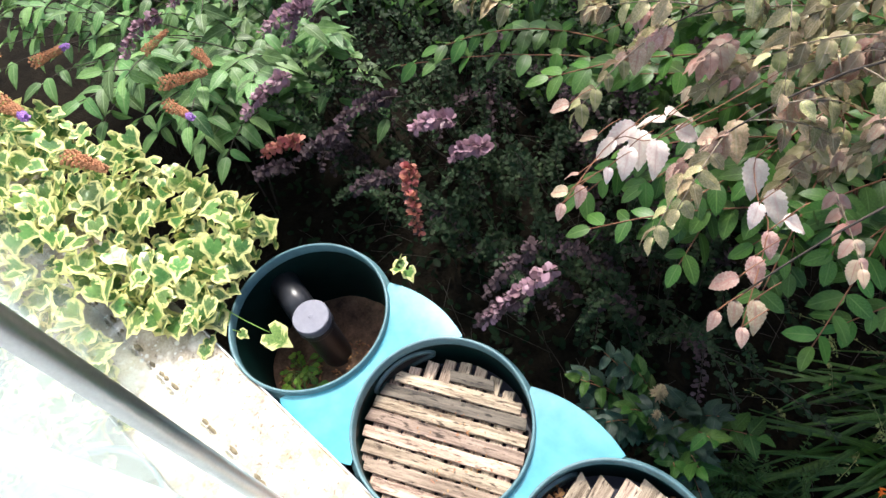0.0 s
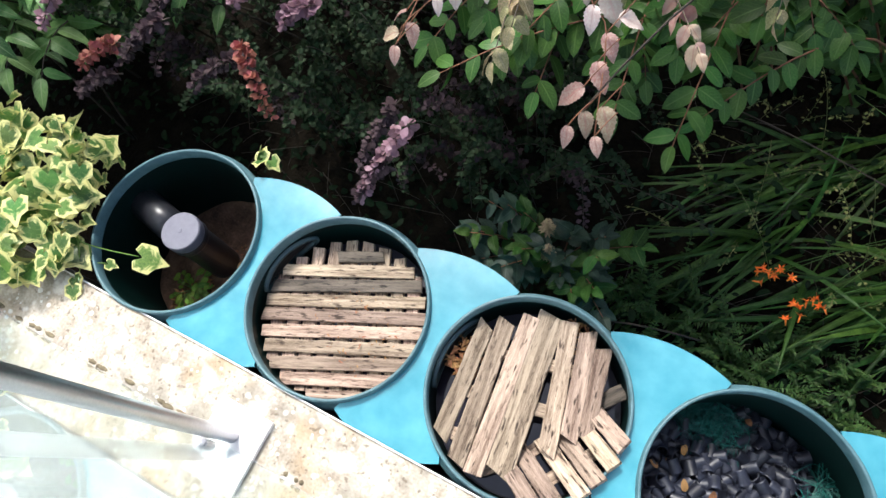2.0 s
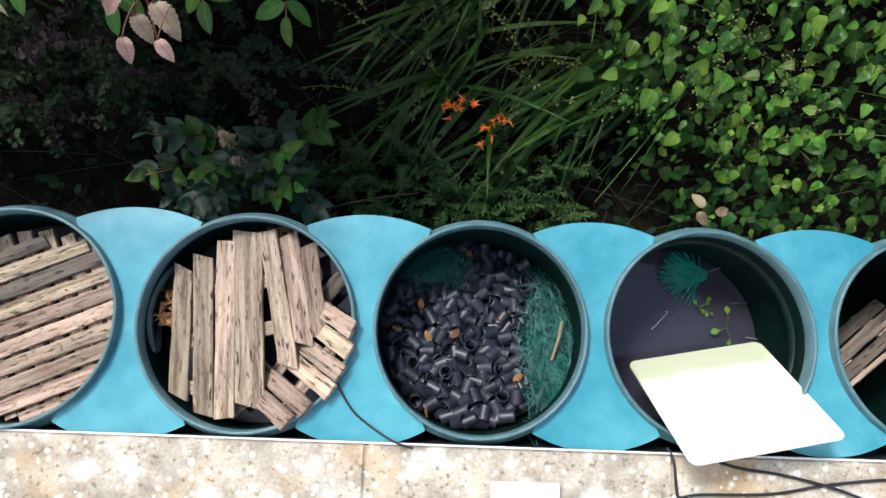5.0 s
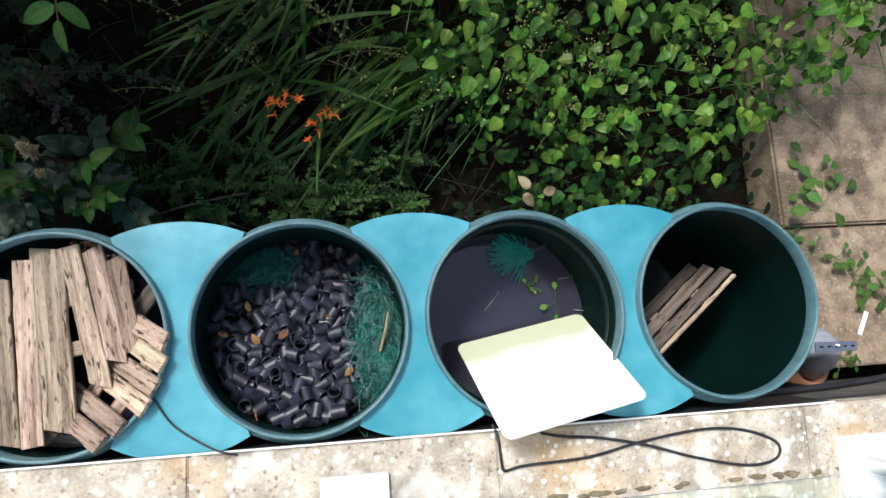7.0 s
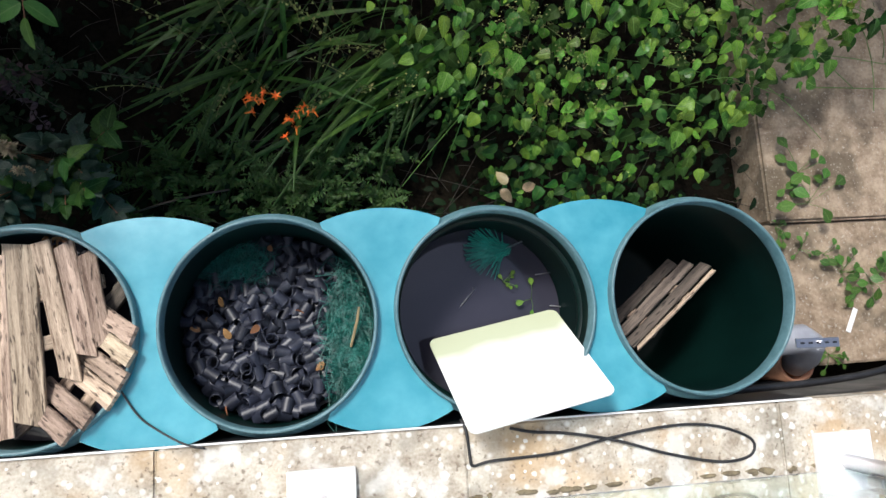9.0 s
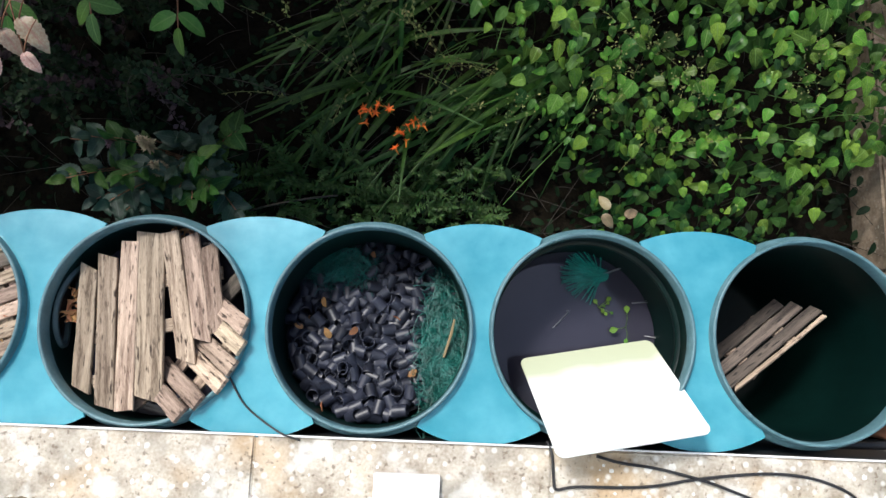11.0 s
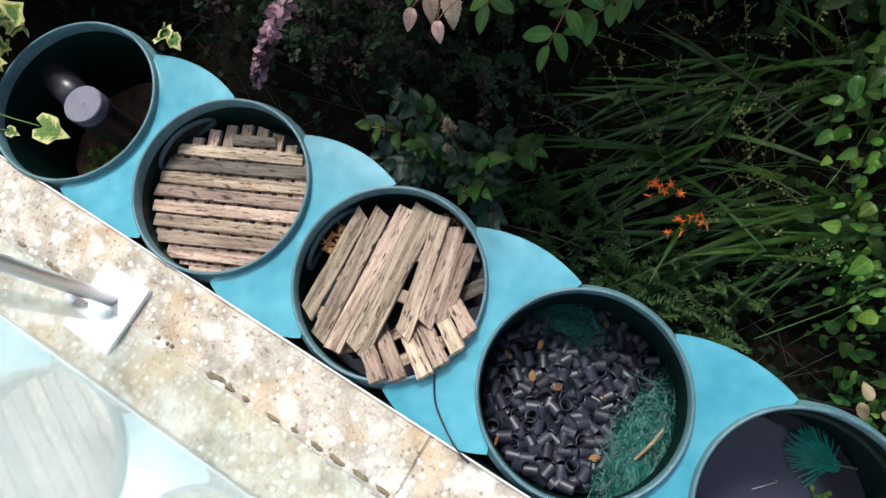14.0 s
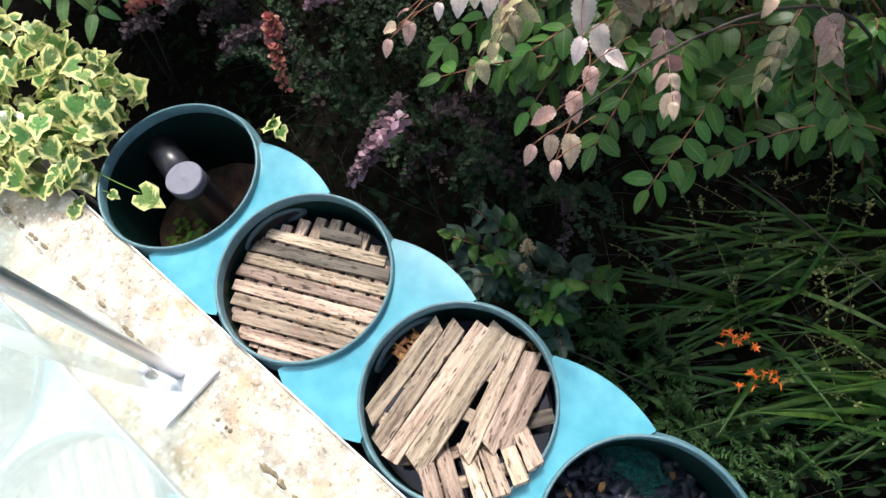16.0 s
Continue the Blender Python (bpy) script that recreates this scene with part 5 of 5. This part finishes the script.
near.sort(key=lambda m: m.translation.y)
leaves("leaf", HEART, near[::2], LIMELEAF, bank, 300)
leaves("oval_leaf", OVAL_SERR, near[1::4], LIMELEAF, bank, 150)
leaves("dull_leaf", OVAL_SERR, near[3::4], GREENLEAF, bank, 150)
umb = []
for k in range(46):
    c = Vector((rng.uniform(1.75, 3.5), rng.uniform(0.55, 1.8), 0))
    c.z = -0.36 + 0.42 * min(1, max(0, (c.y - 0.28) / 0.75)) + 0.10 * max(0, c.y - 1.0) + 0.08 * max(0, c.x - 2.4) + 0.05
    for _ in range(60):
        p = c + Vector((rng.gauss(0, 0.03), rng.gauss(0, 0.03), rng.gauss(0, 0.015)))
        umb.append(turn_to(p - bank.location, jitter(rng, 1), Vector((0, 0, 1)) + jitter(rng, 0.5), rng.uniform(0.003, 0.008)))
cloud("seed_fuzz", TINY, umb, YELLOWSEED, bank, "fine yellow-green seed heads", kind="stuff")
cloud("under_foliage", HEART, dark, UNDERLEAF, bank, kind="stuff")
for k in range(60):
    p = Vector((rng.uniform(1.8, 3.8), rng.uniform(0.4, 1.8), GZ + 0.1))
    lines.append([q - bank.location for q in arch(p, p + Vector((rng.gauss(0, 0.3), rng.gauss(-0.1, 0.2), rng.uniform(0.15, 0.45))), 0.1, 6)])
stems(bank, lines, 0.0016, 0.001, GREENLEAF)

me = mesh_of("dead_leaf", OVAL_SERR[0], OVAL_SERR[1], (DRYGRASS,), uvs=OVAL_SERR[2], smooth=True)
for p, d in (((1.985, 0.315, -0.24), (0.6, -0.7, 0)), ((2.0, 0.33, -0.24), (-0.4, 0.7, 0)), ((2.06, 0.33, -0.3), (0.8, 0.2, 0))):
    alone("dead_leaf", me, None, "pale dead leaf lying on the green bank", "leaf", "dead leaves", m=turn_to(p, d, (0, -0.2, 1), 0.045))

# low leafy plant with pale flower plumes behind the third chamber
rng = random.Random(171)
plm = thing("astilbe", (0.82, 0.43, GZ), "dark leafy perennial with faded pink flower plumes", "perennial")
ms, lm_, lines = [], [], []
for k in range(26):
    t = Vector((rng.uniform(0.62, 1.06), rng.uniform(0.29, 0.50), rng.uniform(-0.30, -0.16)))
    l = [p - plm.location for p in arch((0.84, 0.5, GZ), t, 0.1, 6)]
    lines.append(l)
    (lm_ if k % 3 == 0 else ms).extend(spray(rng, l, 3, 0.062, u0=0.55, spread=0.9, taper=0.1, droop=0.1))
leaves("leaf", OVAL_SERR, ms, BLUELEAF, plm)
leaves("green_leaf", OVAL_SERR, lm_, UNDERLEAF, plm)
for x, y, z, c in ((0.805, 0.455, -0.17, 0), (0.70, 0.47, -0.2, 1), (0.83, 0.40, -0.2, 0)):
    l = [p - plm.location for p in arch((x, y + 0.05, GZ + 0.2), (x, y, z), 0.02, 6)]
    lines.append(l)
    tuft = []
    for j in range(90):
        u = rng.random()
        p = Vector((x, y, z - 0.07 * u)) - plm.location
        a = rng.uniform(0, 6.283)
        tuft.append(turn_to(p, (math.cos(a), math.sin(a), 0.5), (0, 0, 1), 0.008 + 0.018 * u))
    cloud("plume", LANCE, tuft, BERBPINK if c else DRYGRASS, plm, "faded flower plume")
stems(plm, lines, 0.0025, 0.0012, STEM)

# ferny fine foliage
rng = random.Random(181)
fern = thing("fern", (1.3, 0.4, GZ), "fine feathery green fern foliage behind the filter", "fern")
ms, lines = [], []
for k in range(120):
    b = Vector((rng.uniform(0.98, 1.75), rng.uniform(0.28, 0.55), GZ))
    t = b + Vector((rng.gauss(0, 0.09), rng.gauss(-0.02, 0.06), rng.uniform(0.12, 0.32)))
    t.y = max(t.y, 0.262)
    l = [p - fern.location for p in arch(b, t, 0.06, 8)]
    lines.append(l)
    ms += spray(rng, l, 20, 0.030, u0=0.1, spread=1.2, taper=0.7, droop=0.0)
cloud("fronds", LANCE, ms, FERN, fern, kind="stuff")
stems(fern, lines, 0.0012, 0.0006, FERN)

# wispy seed grass and goosegrass through the bed
rng = random.Random(187)
wisp, wl = [], []
for k in range(80):
    p = Vector((rng.uniform(1.05, 2.3), rng.uniform(0.55, 1.6), GZ + 0.12))
    l = arch(p, p + Vector((rng.gauss(-0.05, 0.14), rng.gauss(-0.08, 0.12), rng.uniform(0.15, 0.36))), 0.08, 7)
    wl.append(tube(l, 0.0008, 3))
    wisp += rosettes(rng, l, 9, 0.013, 2)
v_, f_ = joined(wl)
grass = thing("seed_grass", (0, 0, 0), "wispy yellow-green seed grass among the leaves", "grass", kind="stuff")
part("stalk_tangle", mesh_of("stalk_tangle", v_, f_, (YELLOWSEED,)), None, grass, kind="stuff")
cloud("seeds", TINY, wisp, YELLOWSEED, grass, kind="stuff")

# low undergrowth over the whole bed
rng = random.Random(191)
low = []
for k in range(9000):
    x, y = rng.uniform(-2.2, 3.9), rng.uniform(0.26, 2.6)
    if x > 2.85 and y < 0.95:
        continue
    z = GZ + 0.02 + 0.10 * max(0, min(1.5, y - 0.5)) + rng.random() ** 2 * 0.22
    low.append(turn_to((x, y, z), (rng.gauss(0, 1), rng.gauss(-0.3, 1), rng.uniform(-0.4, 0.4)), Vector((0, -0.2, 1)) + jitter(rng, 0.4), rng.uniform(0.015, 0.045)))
tagged(cloud("undergrowth", OVAL, low, DARKLEAF, label="low leafy undergrowth covering the bed, its green darkened for shade", kind="stuff"), category="undergrowth")
hedge = []
for k in range(22000):
    x, y = rng.uniform(-3.4, 6.0), 1.35 + 2.2 * rng.random()
    top = 0.55 + 0.45 * (y - 1.35)
    # the tall part stands out of view, added to keep sun off the bed
    if x > -0.55 and y > 2.0:
        top = min(3.3, 0.9 + 4.0 * (y - 2.0)) + 0.3 * noise.noise(Vector((x * 2, y * 2, 0)))
    z = GZ + rng.random() * top + 0.1
    hedge.append(turn_to((x, y, z), (rng.gauss(0, 1), rng.gauss(-0.5, 0.8), rng.uniform(-0.7, 0.2)), Vector((0, -0.6, 0.8)) + jitter(rng, 0.4), rng.uniform(0.05, 0.12)))
tagged(cloud("hedge", OVAL, hedge, GREENLEAF, label="dense green hedge behind the bed, its unseen tall part added to block sun", kind="stuff"), category="hedge")
tw = []
for k in range(520):
    p = Vector((rng.uniform(-0.5, 2.9), rng.uniform(0.28, 1.5), 0))
    p.z = GZ + 0.10 * max(0, p.y - 0.5) + rng.uniform(0.04, 0.16)
    q = p + Vector((rng.gauss(0, 0.14), rng.gauss(0, 0.1), rng.uniform(-0.03, 0.1)))
    tw.append(tube(arch(p, q, rng.uniform(0, 0.04), 5), [0.0013, 0.0012, 0.0011, 0.001, 0.0009, 0.0008], 3))
tw.append(tube(arch((1.02, 0.33, -0.42), (1.28, 0.37, -0.36), 0.05, 6), 0.003, 5))
tw.append(tube(arch((1.15, 1.0, -0.25), (1.62, 0.86, -0.2), 0.03, 6), 0.002, 5))
v, f = joined(tw)
tagged(alone("twigs", mesh_of("twigs", v, f, (DARKTWIG,), smooth=True), None, "scattered dry dark twigs among the plants", "twigs"), kind="stuff")

# ---- the end of the filter: slab, pipe, strut ----
slab = alone("paving_slab", box(2.875, 4.3, 0.225, 1.4, GZ - 0.05, -0.445, 0.008), SLAB, "worn brown concrete slab beside the planting", "slab", kind="structure")
alone("path", box(2.61, 5.2, -0.22, 0.221, GZ - 0.05, -0.46, 0.006), SLAB, "worn sandy concrete path at the filter end", "path", kind="structure")
dp = thing("drain_pipe", (2.817, -0.155, GZ), "terracotta drain pipe with a grey plastic collar", "pipe")
v, f = lathe([(0, 0), (0.055, 0), (0.055, 0.27), (0.046, 0.27), (0.046, 0.05), (0, 0.05)], 28)
part("pipe", mesh_of("pipe", v, f, (TERRACOTTA,), smooth=True), None, dp, m=Matrix.Translation((0, -0.04, 0.0)))
v, f = tube([(-0.17, 0.03, 0.36), (-0.04, 0.03, 0.36), (-0.01, 0.015, 0.345), (0.0, -0.015, 0.31), (0.0, -0.04, 0.255)], 0.040, 20)
part("collar", mesh_of("collar", v, f, (GREYPIPE,), smooth=True), None, dp, "grey plastic elbow")
strut = thing("slotted_strut", (2.66, -0.05, -0.12), "galvanised slotted steel strut fixed to the end chamber", "strut")
bm = box(-0.06, 0.10, -0.02, 0.02, 0.0, 0.004, 0.001, 1)
part("channel", bm, STEEL, strut)
for k in range(5):
    part("slot", box(-0.045 + k * 0.03, -0.03 + k * 0.03, -0.004, 0.004, 0.0042, 0.0052), BLACK, strut)
part("bolt", mesh_of("bolt", *lathe([(0, 0.004), (0.009, 0.004), (0.009, 0.012), (0, 0.013)], 6), (STEEL,)), None, strut, m=Matrix.Translation((0.03, 0, 0)))
strut.matrix_world = pose(2.735, -0.132, -0.15, 0, 0, -2) @ Matrix.Diagonal((0.75, 0.6, 1, 1))
alone("plastic_label", box(-0.04, 0.04, -0.008, 0.008, 0.0, 0.003, 0.001, 1), WHITE, "white plastic plant label lying on the path", "label", m=pose(3.115, -0.09, -0.459, 0, 0, 62))
cable("hose", [(2.45, -0.222, -0.06), (2.56, -0.225, -0.09), (2.74, -0.222, -0.10), (2.92, -0.205, -0.12), (3.3, -0.16, -0.3), (4.0, -0.05, -0.45)], 0.009, "black hose running along the path", BLACK)
cable("cable", [(1.80, -0.225, 0.0), (1.808, -0.25, 0.013), (1.812, -0.30, 0.013), (1.818, -0.318, 0.013), (1.86, -0.312, 0.013), (2.0, -0.308, 0.013), (2.12, -0.288, 0.013), (2.26, -0.275, 0.013), (2.36, -0.285, 0.013), (2.435, -0.318, 0.013), (2.43, -0.352, 0.013), (2.36, -0.36, 0.013), (2.24, -0.332, 0.013), (2.13, -0.295, 0.017), (2.03, -0.272, 0.013), (1.95, -0.262, 0.013), (1.90, -0.25, 0.013)], 0.0031, "black cable looped on the coping")
rng = random.Random(201)
for x, y, n, s in ((2.99, 0.38, 9, 0.04), (3.01, 0.28, 9, 0.045), (3.10, 0.06, 12, 0.03), (3.20, 0.02, 12, 0.034), (3.02, -0.19, 16, 0.022), (2.90, 0.21, 10, 0.024), (3.30, 0.08, 8, 0.034), (3.05, 0.12, 7, 0.022), (3.14, 0.0, 8, 0.024), (2.97, 0.14, 6, 0.02)):
    seedling(x, y, -0.458 + (0.014 if y > 0.23 else 0), n, int(x * 100), s, GREENLEAF, "green weed growing between the concrete slabs")
